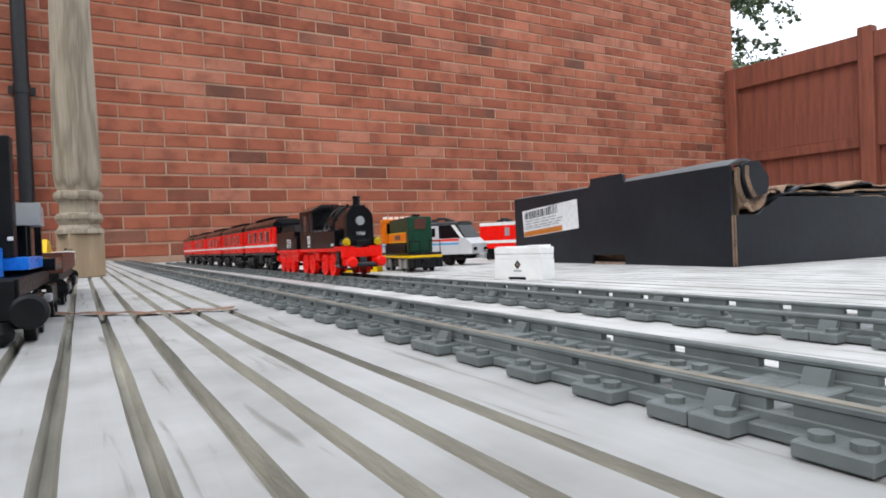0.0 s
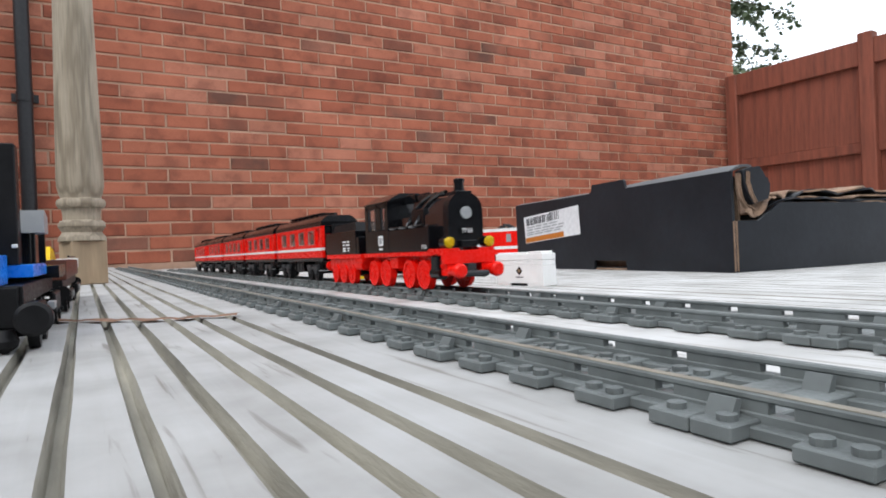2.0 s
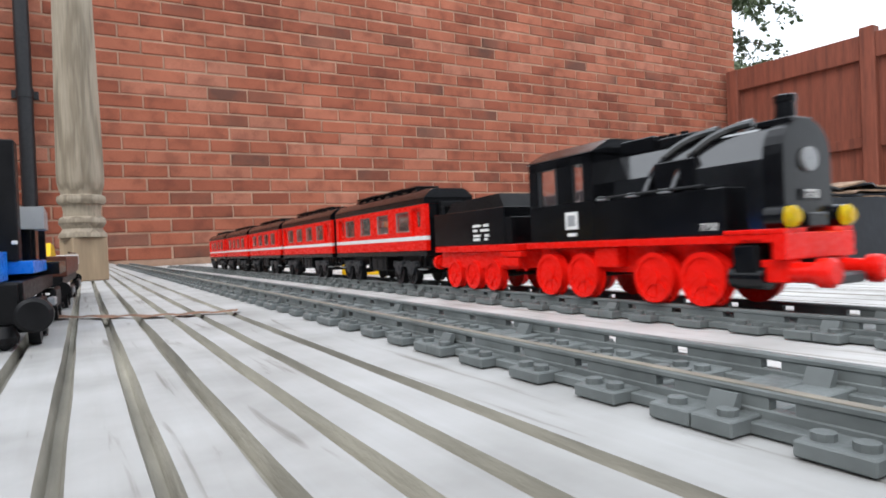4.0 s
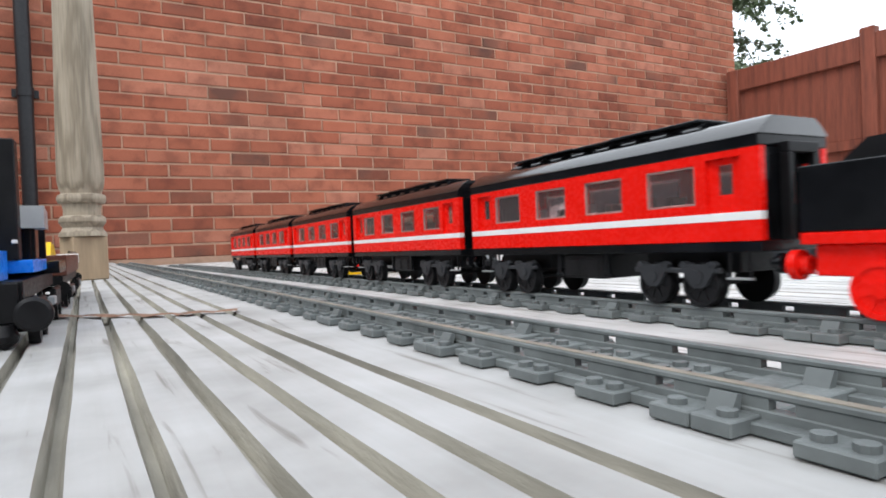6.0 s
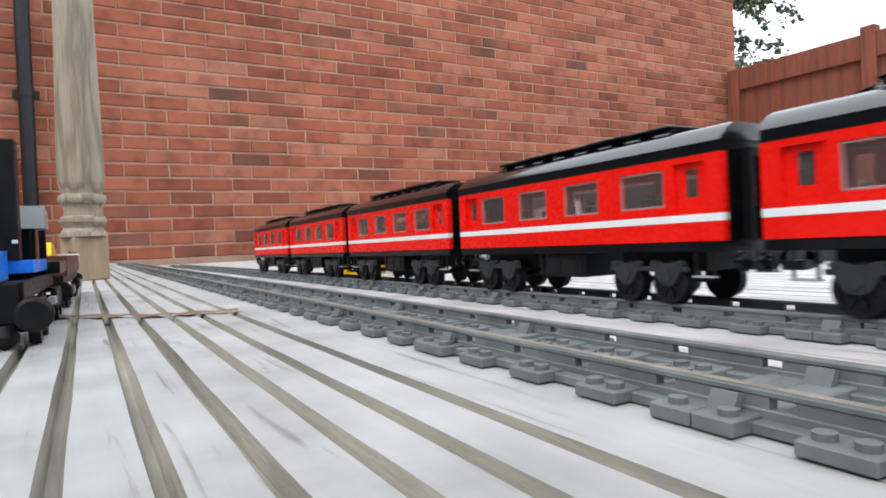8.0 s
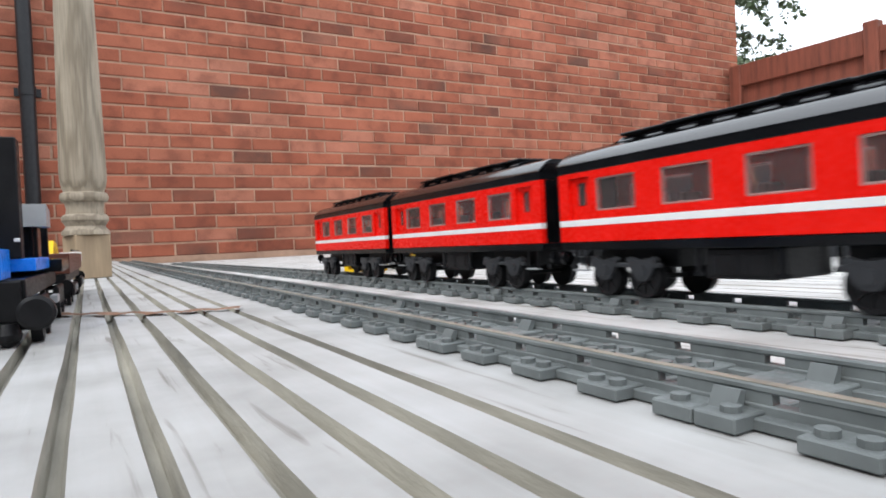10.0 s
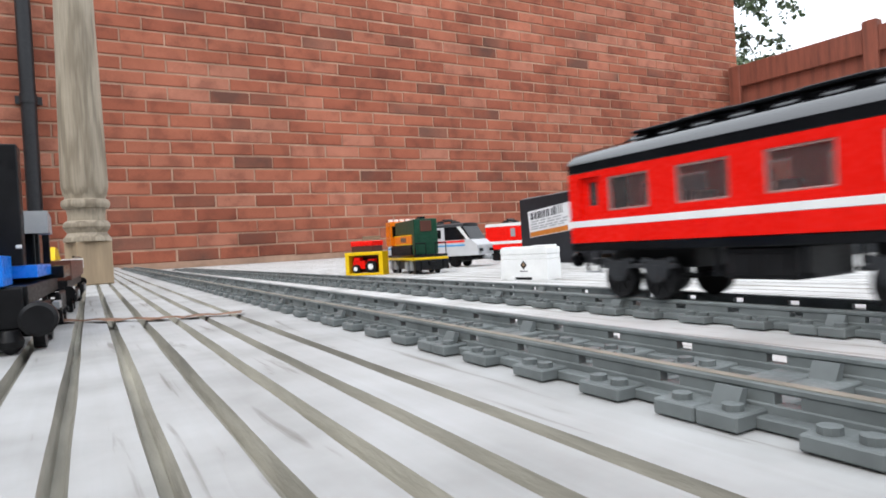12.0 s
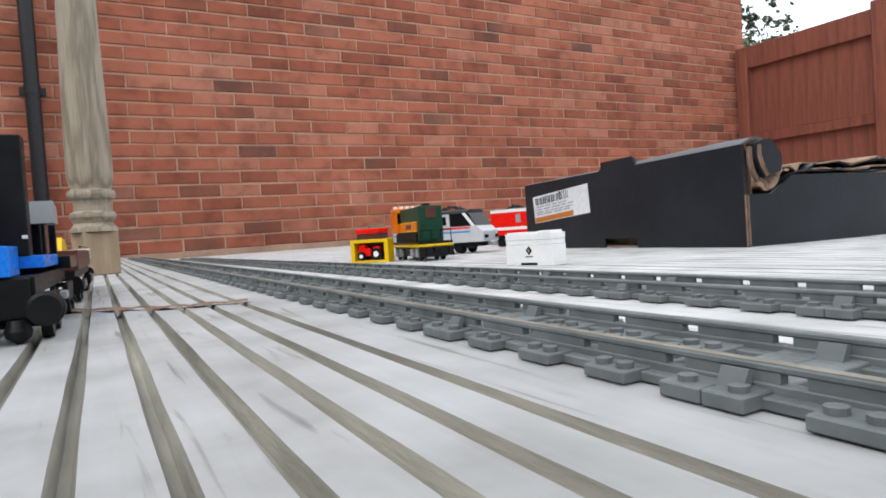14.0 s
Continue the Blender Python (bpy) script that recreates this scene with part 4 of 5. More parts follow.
# ---------------------------------------------------------------- standing toy trains and boxes behind the line
def toy_bogie(name, parent, yc, z_top, material, half=0.02, r=0.0085, zb=0.0):
    s = Shape().box(-half + 0.002, half - 0.002, yc - 0.022, yc + 0.022, zb + 0.008, z_top, 0.0006)
    for sx in (-1, 1):
        for dy in (-0.012, 0.012):
            s.box(sx * half - 0.002, sx * half + 0.002, yc + dy - 0.005, yc + dy + 0.005, zb + 0.005, z_top - 0.001, 0.0005)
    b = part(name, s, material, parent)
    for sx in (-1, 1):
        for dy in (-0.013, 0.013):
            part("wheel", Shape().cyl((sx * (half - 0.004), yc + dy, zb + r), 0, r, -0.002, 0.002, 18).cyl((sx * (half - 0.004), yc + dy, zb + r), 0, r * 0.35, -0.003, 0.003, 12), BLACK_ROUGH, b, smooth=True)
    return b


def diesel_switcher():
    d = thing("diesel_locomotive", "dark green and orange toy brick diesel locomotive on the deck", "toy locomotive", on_deck(0.4255, 0.822, -10.3))
    a, b = -0.082, 0.066
    toy_bogie("bogie", d, -0.045, 0.0185, GREY)
    toy_bogie("bogie", d, 0.036, 0.0185, GREY)
    part("fuel_tank", Shape().box(-0.018, 0.018, -0.02, 0.02, 0.006, 0.0185, 0.001), BLACK_ROUGH, d)
    part("stripe", Shape().box(-0.0242, 0.0242, a, b, 0.0192, 0.0225, 0.0004), YELLOW, d, "yellow frame stripe")
    part("walkway", Shape().box(-0.0238, 0.0238, a + 0.001, b - 0.001, 0.0229, 0.0262, 0.0004), BLACK, d)
    gr = Shape()
    for k in range(11):
        y = a + 0.031 + k * 0.0095
        for sx in (-1, 1):
            gr.box(sx * 0.018 - 0.0012, sx * 0.018 + 0.0012, y, y + 0.0072, 0.0263, 0.0385, 0.0004)
    part("vent_row", gr, BLACK_ROUGH, d)
    part("engine_base", Shape().box(-0.0168, 0.0168, a + 0.0306, b - 0.012, 0.0263, 0.0402, 0.0004), BLACK, d)
    part("side_band", Shape().box(-0.0178, 0.0178, a + 0.0305, 0.032, 0.0404, 0.0545, 0.0004), ORANGE, d, "orange side band")
    part("stripe", Shape().box(-0.018, 0.018, a + 0.0305, 0.032, 0.0405, 0.0418, 0.0002).box(-0.0181, 0.0181, a + 0.0305, 0.032, 0.053, 0.0544, 0.0002), YELLOW, d)
    part("hood", Shape().box(-0.0164, 0.0164, a + 0.0306, 0.032, 0.0546, 0.0745, 0.0008), GREEN, d, "dark green hood")
    nose = Shape().box(-0.0168, 0.0168, a + 0.018, a + 0.0303, 0.0264, 0.0752, 0.0008)
    for k in range(5):
        part("nose_rib", Shape().box(-0.0172, 0.0172, a + 0.0174, a + 0.0303, 0.03 + k * 0.0062, 0.0308 + k * 0.0062, 0.0002), GREEN, d)
    part("end_hood", nose, GREEN, d)
    part("end_window", Shape().box(-0.008, 0.008, a + 0.0166, a + 0.0182, 0.058, 0.0725, 0.0004), BROWN, d, "dark red end grille")
    part("exhaust", Shape().box(-0.0045, 0.0045, -0.05, -0.038, 0.0746, 0.079, 0.0006), BLACK, d)
    cab = Shape().box(-0.0235, 0.0235, 0.0345, b - 0.006, 0.0404, 0.0535, 0.0004)
    for y0, y1 in ((0.0345, 0.0405), (0.0465, 0.0495), (b - 0.01, b - 0.006)):
        cab.box(-0.0235, -0.02, y0, y1, 0.0535, 0.07).box(0.02, 0.0235, y0, y1, 0.0535, 0.07)
    cab.box(-0.0235, 0.0235, 0.0345, b - 0.006, 0.07, 0.0765, 0.0008)
    part("cab", cab, ORANGE, d, "orange cab with open windows")
    part("cab_inside", Shape().box(-0.018, 0.018, 0.04, b - 0.01, 0.054, 0.0698), BLACK_ROUGH, d)
    for x in (-0.018, -0.009, 0.0, 0.009, 0.018):
        part("roof_lamp", Shape().cyl((x, 0.05, 0.0765), 2, 0.0036, 0, 0.0042, 12), WHITE, d, "white roof lamp", smooth=True)
    for k in range(3):
        part("lettering", Shape().box(-0.0182, -0.0178, -0.026 + k * 0.009, -0.0195 + k * 0.009, 0.0442, 0.0508, 0.0001), INK, d, "dark printed emblem bar")
    for sx in (-1, 1):
        rail = Shape().cyl((sx * 0.0215, a + 0.001, 0.0262), 2, 0.0007, 0, 0.016, 6).cyl((sx * 0.007, a + 0.001, 0.0262), 2, 0.0007, 0, 0.016, 6)
        rail.box(min(sx * 0.007, sx * 0.0215), max(sx * 0.007, sx * 0.0215), a + 0.0003, a + 0.0017, 0.0405, 0.042, 0.0002)
        part("handrail", rail, BLACK, d)
        part("step", Shape().box(sx * 0.02 - 0.004, sx * 0.02 + 0.004, a - 0.002, a + 0.006, 0.006, 0.0187, 0.0005), BLACK_ROUGH, d)
    part("pilot", Shape().box(-0.0155, 0.0155, a - 0.001, a + 0.006, 0.0055, 0.0188, 0.0006), BLACK, d)
    part("coupling", Shape().box(-0.004, 0.004, a - 0.008, a + 0.004, 0.012, 0.017, 0.0005), BLACK_ROUGH, d)


def silver_railcar():
    s = thing("express_railcar", "grey and white toy brick railcar with slanted black windscreen", "toy locomotive", on_deck(0.512, 0.945, 26))
    a, b = -0.115, 0.06
    toy_bogie("bogie", s, -0.06, 0.0165, BLACK_ROUGH)
    toy_bogie("bogie", s, 0.03, 0.0165, BLACK_ROUGH)
    part("skirt", Shape().prism([(a + 0.002, 0.0108), (b, 0.0108), (b, 0.0178), (a + 0.012, 0.0178)], 0, -0.022, 0.022), BLACK, s)
    low = [(a - 0.004, 0.018), (b, 0.018), (b, 0.0435), (a + 0.008, 0.0435), (a - 0.003, 0.034)]
    part("lower_body", Shape().prism(low, 0, -0.0242, 0.0242), PALE_GREY, s, "pale grey lower body")
    for x in (-0.02435, 0.02435):
        part("stripe", Shape().box(x - 0.0002, x + 0.0002, a + 0.02, b, 0.0335, 0.0362, 0.0001), LIGHT_BLUE, s, "blue stripe")
        part("stripe", Shape().box(x - 0.0002, x + 0.0002, a + 0.02, b, 0.0395, 0.0425, 0.0001), RED, s, "red stripe")
    upb = [(a + 0.0085, 0.0437), (b, 0.0437), (b, 0.0645), (a + 0.022, 0.0645)]
    part("window_band", Shape().prism(upb, 0, -0.0232, 0.0232), BLACK, s, "black window band")
    ws = [(a + 0.0105, 0.0436), (a + 0.0165, 0.0436), (a + 0.0335, 0.0646), (a + 0.0275, 0.0646)]
    for x0, x1 in ((-0.0244, -0.0212), (0.0212, 0.0244)):
        part("pillar", Shape().prism([(p, q) for p, q in ws], 0, x0, x1), WHITE, s)
        part("door", Shape().box(x0, x1, a + 0.058, a + 0.078, 0.0437, 0.0643, 0.0004), PALE_GREY, s, "pale grey cab door")
        part("door_window", Shape().box(x0 - 0.0003, x1 + 0.0003, a + 0.064, a + 0.072, 0.047, 0.061, 0.0002), BLACK, s)
    part("roof", Shape().prism([(-0.0242, 0.0647), (0.0242, 0.0647), (0.023, 0.0685), (0.015, 0.0705), (-0.015, 0.0705), (-0.023, 0.0685)], 1, a + 0.0222, b), DGREY, s, "dark grey roof")
    pg = Shape().box(-0.012, 0.012, -0.066, -0.062, 0.0705, 0.0742, 0.0003).box(-0.012, 0.012, -0.034, -0.03, 0.0705, 0.0742, 0.0003).box(-0.0015, 0.0015, -0.066, -0.03, 0.0739, 0.0762, 0.0003).box(-0.0125, 0.0125, -0.051, -0.047, 0.076, 0.0785, 0.0003)
    part("pantograph", pg, BLACK, s)
    for sx in (-1, 1):
        part("headlight", Shape().box(sx * 0.016 - 0.004, sx * 0.016 + 0.004, a - 0.0068, a - 0.004, 0.0235, 0.0285, 0.0004), BLACK, s)
    part("coupling", Shape().box(-0.006, 0.006, a - 0.012, a, 0.0115, 0.0165, 0.0008).cyl((0, a - 0.008, 0.014), 1, 0.004, -0.006, 0.0, 12), GREY, s)


def red_railcar():
    r = thing("red_locomotive", "red toy brick electric locomotive with white roof", "toy locomotive", on_deck(0.731, 0.9957, 25))
    a, b = -0.0425, 0.0425
    toy_bogie("bogie", r, -0.018, 0.0165, BLACK_ROUGH)
    part("wheel", Shape().cyl((0, 0.028, 0.0085), 0, 0.0085, -0.017, 0.017, 18), BLACK_ROUGH, r, smooth=True)
    part("underframe", Shape().box(-0.0225, 0.0225, a, b, 0.0166, 0.0215, 0.0005), BLACK, r)
    part("lower_body", Shape().box(-0.0242, 0.0242, a, b, 0.0217, 0.0315, 0.0005), RED, r)
    part("stripe", Shape().box(-0.0244, 0.0244, a - 0.0002, b, 0.0317, 0.0372, 0.0003), WHITE, r, "white stripe")
    part("body", Shape().prism([(a, 0.0374), (b, 0.0374), (b, 0.0652), (a + 0.006, 0.0652)], 0, -0.0242, 0.0242), RED, r)
    part("roof", Shape().prism([(a + 0.004, 0.0654), (b, 0.0654), (b, 0.0712), (a + 0.008, 0.0712)], 0, -0.0244, 0.0244), WHITE, r, "white roof edge")
    for x in (-0.0244, 0.0244):
        part("window", Shape().box(x - 0.0004, x + 0.0004, a + 0.02, a + 0.03, 0.045, 0.0605, 0.0002), GREY, r, "pale window")
    part("windscreen", Shape().box(-0.018, 0.018, a + 0.002, a + 0.006, 0.0445, 0.0585, 0.0003), BLACK, r)
    pg = Shape().box(-0.012, 0.012, a + 0.03, a + 0.034, 0.0712, 0.0747, 0.0003).box(-0.012, 0.012, a + 0.05, a + 0.054, 0.0712, 0.0747, 0.0003).box(-0.0015, 0.0015, a + 0.028, a + 0.056, 0.0745, 0.0772, 0.0003).box(-0.013, 0.013, a + 0.04, a + 0.044, 0.077, 0.0802, 0.0003)
    part("pantograph", pg, BLACK, r)


def white_block():
    w = thing("white_brick_box", "small white toy brick box with dark emblem", "toy box", on_deck(0.3934, 0.48, 6.2))
    L, D, H = 0.068, 0.019, 0.0322
    body = Shape().box(0, D, 0, L, 0.0026, 0.0205, 0.0004).box(0.0003, D - 0.0003, 0.0003, L - 0.0003, 0.0207, 0.0255, 0.0004).box(0, D, 0, L, 0.0257, H, 0.0005)
    body.box(0, D, 0, 0.022, 0.0, 0.0026, 0.0002).box(0, D, 0.047, L, 0.0, 0.0026, 0.0002)
    part("body", body, WHITE, w)
    part("lid_plate", Shape().box(0.001, D - 0.001, 0.003, 0.02, H, H + 0.0022, 0.0004).box(0.003, D - 0.003, 0.025, 0.045, H, H + 0.0014, 0.0004).box(0.001, D - 0.001, 0.05, L - 0.002, H, H + 0.0014, 0.0004), WHITE, w)
    em = Shape().prism([(0.033, 0.0105), (0.0375, 0.015), (0.033, 0.0195), (0.0285, 0.015)], 0, -0.0003, 0.0002)
    part("foot_clip", Shape().box(0.001, D - 0.001, 0.0222, 0.0468, 0.0, 0.0022, 0.0003), BLACK_ROUGH, w, "black clip under the box")
    part("emblem", em, BLACK, w, "dark diamond emblem")
    part("emblem_centre", Shape().prism([(0.033, 0.013), (0.035, 0.015), (0.033, 0.017), (0.031, 0.015)], 0, -0.0005, 0.0001), TAN, w)
    part("lettering", Shape().box(-0.0003, 0.0002, 0.0275, 0.0385, 0.0082, 0.0092, 0.0001), DGREY, w)


def yellow_crate():
    c = thing("yellow_frame", "yellow toy brick display frame", "toy frame", on_deck(0.3388, 0.8724, -53.5))
    W, D, H = 0.0625, 0.018, 0.0338
    for x in (0, W - 0.0065):
        part("upright", Shape().box(x, x + 0.0065, 0, D, 0, H, 0.0004), YELLOW, c)
    part("top_bar", Shape().box(0.0066, W - 0.0066, 0, D, H - 0.0048, H, 0.0004), YELLOW, c)
    part("floor_plate", Shape().box(0.0066, W - 0.0066, 0, D, 0, 0.0034, 0.0004), YELLOW, c)
    part("back_panel", Shape().box(0.0066, W - 0.0066, D - 0.002, D - 0.0005, 0.0036, H - 0.005, 0.0002), BROWN, c)
    t = thing("toy_tractor", "small red toy tractor with large rear wheel inside frame", "toy tractor", c.matrix_basis @ pose(0.011, 0.0005, 0.0036))
    part("bonnet", Shape().box(0, 0.02, 0.003, 0.012, 0.006, 0.0175, 0.0006).box(0.002, 0.012, 0.002, 0.013, 0.0176, 0.0225, 0.0006), RED, t)
    part("rear_body", Shape().box(0.0205, 0.038, 0.003, 0.012, 0.0055, 0.0125, 0.0006).box(0.026, 0.036, 0.002, 0.013, 0.0127, 0.0195, 0.0006), RED, t)
    for x, r in ((0.0065, 0.0062), (0.0315, 0.0088)):
        w = part("wheel", Shape().cyl((x, 0.0035, r), 1, r, -0.004, 0.003, 20), BLACK_ROUGH, t, smooth=True)
        part("rim", Shape().cyl((x, 0.0035, r), 1, r * 0.48, -0.0046, 0.0, 16), WHITE, w, "white wheel hub", smooth=True)


def red_van():
    v = thing("red_toy_wagon", "red toy brick wagon with dark side", "toy wagon", on_deck(0.393, 0.988, -60))
    part("chassis", Shape().box(0.004, 0.046, 0, 0.03, 0.004, 0.016, 0.0005), BLACK, v)
    part("body", Shape().box(0.004, 0.046, 0, 0.03, 0.0162, 0.042, 0.0006), BROWN, v)
    part("roof", Shape().box(0.003, 0.047, -0.001, 0.031, 0.0422, 0.0505, 0.001), RED, v, "bright red roof")
    for x in (0.013, 0.037):
        part("wheel", Shape().cyl((x, 0.002, 0.0075), 1, 0.0075, -0.003, 0.028, 16), BLACK_ROUGH, v, smooth=True)
    t = thing("small_carton", "small tan cardboard carton", "carton", on_deck(0.452, 1.065, -20))
    part("body", Shape().box(0, 0.03, 0, 0.045, 0, 0.058, 0.0008), TAN, t)
    part("flap", Shape().box(-0.001, 0.031, 0, 0.0445, 0.0585, 0.0602, 0.0004), TAN, t)


def dark_carton():
    ang = -math.degrees(math.atan2(0.0745, 0.495))
    b = thing("dark_grey_carton", "dark grey cardboard carton with torn open corner", "cardboard box", on_deck(0.635, 0.442, ang))
    L, H, W = 0.497, 0.1135, 0.56
    t = 0.004
    s0, s1, sz = 0.186, 0.262, 0.0135
    fp = Shape().prism([(0, 0), (s0, 0), (s0 + 0.001, sz), (s1 - 0.001, sz), (s1, 0), (L, 0), (L, H), (s1 + 0.006, H), (s1, H + 0.004), (s1 - 0.002, H + 0.0128), (s0 + 0.003, H + 0.0128), (s0, H + 0.011), (s0 - 0.003, H), (0, H)], 0, 0, t)
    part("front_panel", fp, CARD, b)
    part("slot_edge", Shape().box(0.0042, 0.0075, s0 - 0.004, s1 + 0.004, 0.0, 0.003, 0.0005), CARD_RAW, b, "torn card edge in slot")
    part("inner_panel", Shape().box(0.02, 0.023, 0.01, L - 0.01, 0.001, H - 0.004), CARD_RAW, b)
    # side panel with a low ragged top
    n = 84
    rnd = random.Random(3)
    v, f = [], []
    for k in range(n + 1):
        x = 0.0065 + (W - 0.0065) * k / n
        u = x
        z = 0.0585 + 0.0205 * min(1, max(0, (u - 0.04) / 0.036)) + rnd.uniform(-0.0007, 0.0007) - 0.012 * u
        v += [(x, 0, 0), (x, 0, z), (x, t, z), (x, t, 0)]
    for k in range(n):
        q = 4 * k
        f += [(q, q + 4, q + 5, q + 1), (q + 1, q + 5, q + 6, q + 2), (q + 2, q + 6, q + 7, q + 3)]
    f += [(0, 1, 2, 3), (4 * n, 4 * n + 3, 4 * n + 2, 4 * n + 1)]
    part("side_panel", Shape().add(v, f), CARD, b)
    # raw corrugated corner: two liners and a wave
    co = Shape().box(0.0008, 0.0016, -0.0012, 0.0002, 0.001, 0.0575, 0.0001).box(0.0056, 0.0063, -0.0012, 0.0002, 0.001, 0.0575, 0.0001)
    for k in range(15):
        z = 0.002 + k * 0.0037
        co.add([(0.0016, -0.001, z), (0.0056, -0.001, z + 0.0018), (0.0056, -0.001, z + 0.0026), (0.0016, -0.001, z + 0.0008), (0.0056, -0.001, z + 0.0018), (0.0016, -0.001, z + 0.0037), (0.0016, -0.001, z + 0.0045), (0.0056, -0.001, z + 0.0026)],
               [(0, 1, 2, 3), (4, 5, 6, 7)])
    part("corrugated_edge", co, CARD_RAW, b, "raw corrugated edge")
    part("back_panel", Shape().box(W - t, W, 0.004, L, 0, 0.07, 0.0006), CARD, b)
    part("end_panel", Shape().box(0.0045, W - t, L - t, L, 0, H, 0.0006), CARD, b)
    part("floor_panel", Shape().box(0.0045, W - t, 0.0045, L - t, 0.0005, 0.004, 0.0006), CARD, b)
    # bulging lid
    lid = Shape()
    nx, ny = 12, 30
    vv = []
    for i in range(nx + 1):
        for j in range(ny + 1):
            x, y = 0.0005 + 0.034 * i / nx, 0.002 + (L - 0.004) * j / ny
            ridge = 0.004 + 0.005 * math.exp(-((y - 0.08) / 0.13) ** 2)
            bulge = ridge * math.sin(math.pi * min(1, 0.72 * i / nx))
            vv.append((x, y, H + 0.0006 + bulge + 0.0008 * math.sin(y * 40 + x * 25) * (i / nx)))
    m = ny + 1
    top = len(vv)
    vv += [(x, y, z - 0.003) for x, y, z in vv]
    ff = []
    for i in range(nx):
        for j in range(ny):
            q = i * m + j
            ff += [(q, q + m, q + m + 1, q + 1), (top + q, top + q + 1, top + q + m + 1, top + q + m)]
    for i in range(nx):
        for q, r in ((i * m, (i + 1) * m), (i * m + ny, (i + 1) * m + ny)):
            ff.append((q, r, top + r, top + q))
    for j in range(ny):
        for q in (j, nx * m + j):
            ff.append((q, q + 1, top + q + 1, top + q))
    part("lid", lid.add(vv, ff), CARD_TOP, b, "bulging card lid with sky sheen painted in grey", smooth=True)
    # folded flap at the torn corner: dark skin, two broken corrugated edges and a brown torn liner
    skin = Shape().prism([(0.0105, 0.1135), (0.024, 0.1175), (0.037, 0.1185), (0.0425, 0.1125), (0.0475, 0.104), (0.052, 0.0905), (0.0485, 0.082), (0.036, 0.0785), (0.0255, 0.0755), (0.0195, 0.0835), (0.0135, 0.0955)], 1, -0.0065, 0.004)
    fl = part("folded_flap", skin, CARD, b, "folded torn card flap")
    part("flap_tip", Shape().prism([(0.05, 0.1075), (0.0565, 0.1065), (0.06, 0.1), (0.0595, 0.092), (0.052, 0.09)], 1, 0.0, 0.006), CARD, fl)

    def broken_edge(path, width, y):
        """Two liners with the flutes between them, along a bent line in the xz plane."""
        s_ = Shape()
        n_ = 44
        pts = []
        for k in range(n_ + 1):
            u = k / n_ * (len(path) - 1)
            i = min(int(u), len(path) - 2)
            q = Vector(path[i]).lerp(Vector(path[i + 1]), u - i)
            d = (Vector(path[i + 1]) - Vector(path[i])).normalized()
            pts.append((q, Vector((-d.y, d.x))))
        for off in (0.0, width):
            for k in range(n_):
                (q0, m0), (q1, m1) = pts[k], pts[k + 1]
                c4 = [q0 + m0 * off, q1 + m1 * off, q1 + m1 * (off + 0.0008), q0 + m0 * (off + 0.0008)]
                w0 = rnd.uniform(-0.0006, 0.0006)
                s_.add([(c.x, y + w0, c.y) for c in c4] + [(c.x, y + 0.004, c.y) for c in c4], [(0, 1, 2, 3), (0, 4, 5, 1), (2, 6, 7, 3)])
        for k in range(n_):
            (q0, m0), (q1, m1) = pts[k], pts[k + 1]
            lo, hi = (0.0006, width) if k % 2 else (width, 0.0006)
            d = (q1 - q0) * 0.3
            c4 = [q0 + m0 * lo - d, q1 + m1 * hi - d, q1 + m1 * hi + d, q0 + m0 * lo + d]
            s_.add([(c.x, y + 0.0008, c.y) for c in c4] + [(c.x, y + 0.004, c.y) for c in c4], [(0, 1, 2, 3), (0, 4, 5, 1), (2, 6, 7, 3)])
        return s_

    part("torn_edge", broken_edge([(0.0065, 0.111), (0.0062, 0.096), (0.0085, 0.084), (0.0155, 0.0725), (0.03, 0.0655)], 0.0034, -0.0045), CARD_RAW, fl, "raw corrugated torn edge")
    part("torn_edge", broken_edge([(0.0165, 0.1125), (0.0155, 0.101), (0.0195, 0.088), (0.0265, 0.0765)], 0.0032, -0.0085), CARD_RAW, fl, "raw corrugated torn edge")
    liner = []
    for k in range(23):
        u = k / 22
        x = 0.016 + 0.052 * u
        top_z = 0.074 + 0.012 * u + 0.0016 * math.sin(k * 1.7)
        low_z = min(top_z - 0.002, 0.067 - 0.006 * math.sin(math.pi * min(1, u * 1.6)) + 0.036 * max(0, u - 0.45) + rnd.uniform(-0.0018, 0.0018))
        liner.append((x, top_z, low_z, -0.003 - 0.003 * math.sin(k * 0.6) + 0.004 * u))
    v, f = [], []
    for x, z_hi, z_lo, y in liner:
        v += [(x, y + 0.004, z_hi), (x, y, (z_hi + z_lo) / 2), (x, y - 0.001, z_lo), (x, y + 0.0015, z_lo)]
    for k in range(22):
        f += [(4 * k + i, 4 * k + 4 + i, 4 * k + 5 + i, 4 * k + 1 + i) for i in range(3)]
    part("torn_liner", Shape().add(v, f), CARD_RAW, fl, "ragged brown torn liner", smooth=True)
    # torn brown liner under the roll and crumpled sheets on the open part
    for idx, (x0, x1, y0, zc, amp, mt) in enumerate([(0.075, 0.40, 0.0105, 0.0785, 0.0025, CARD_RAW), (0.055, 0.34, 0.008, 0.0835, 0.0042, CARD), (0.05, 0.36, 0.012, 0.0865, 0.005, CARD_RAW), (0.10, 0.42, 0.02, 0.0925, 0.0055, CARD), (0.09, 0.42, 0.022, 0.0945, 0.005, CARD_RAW)]):
        nx, ny = 34, 10
        vv = []
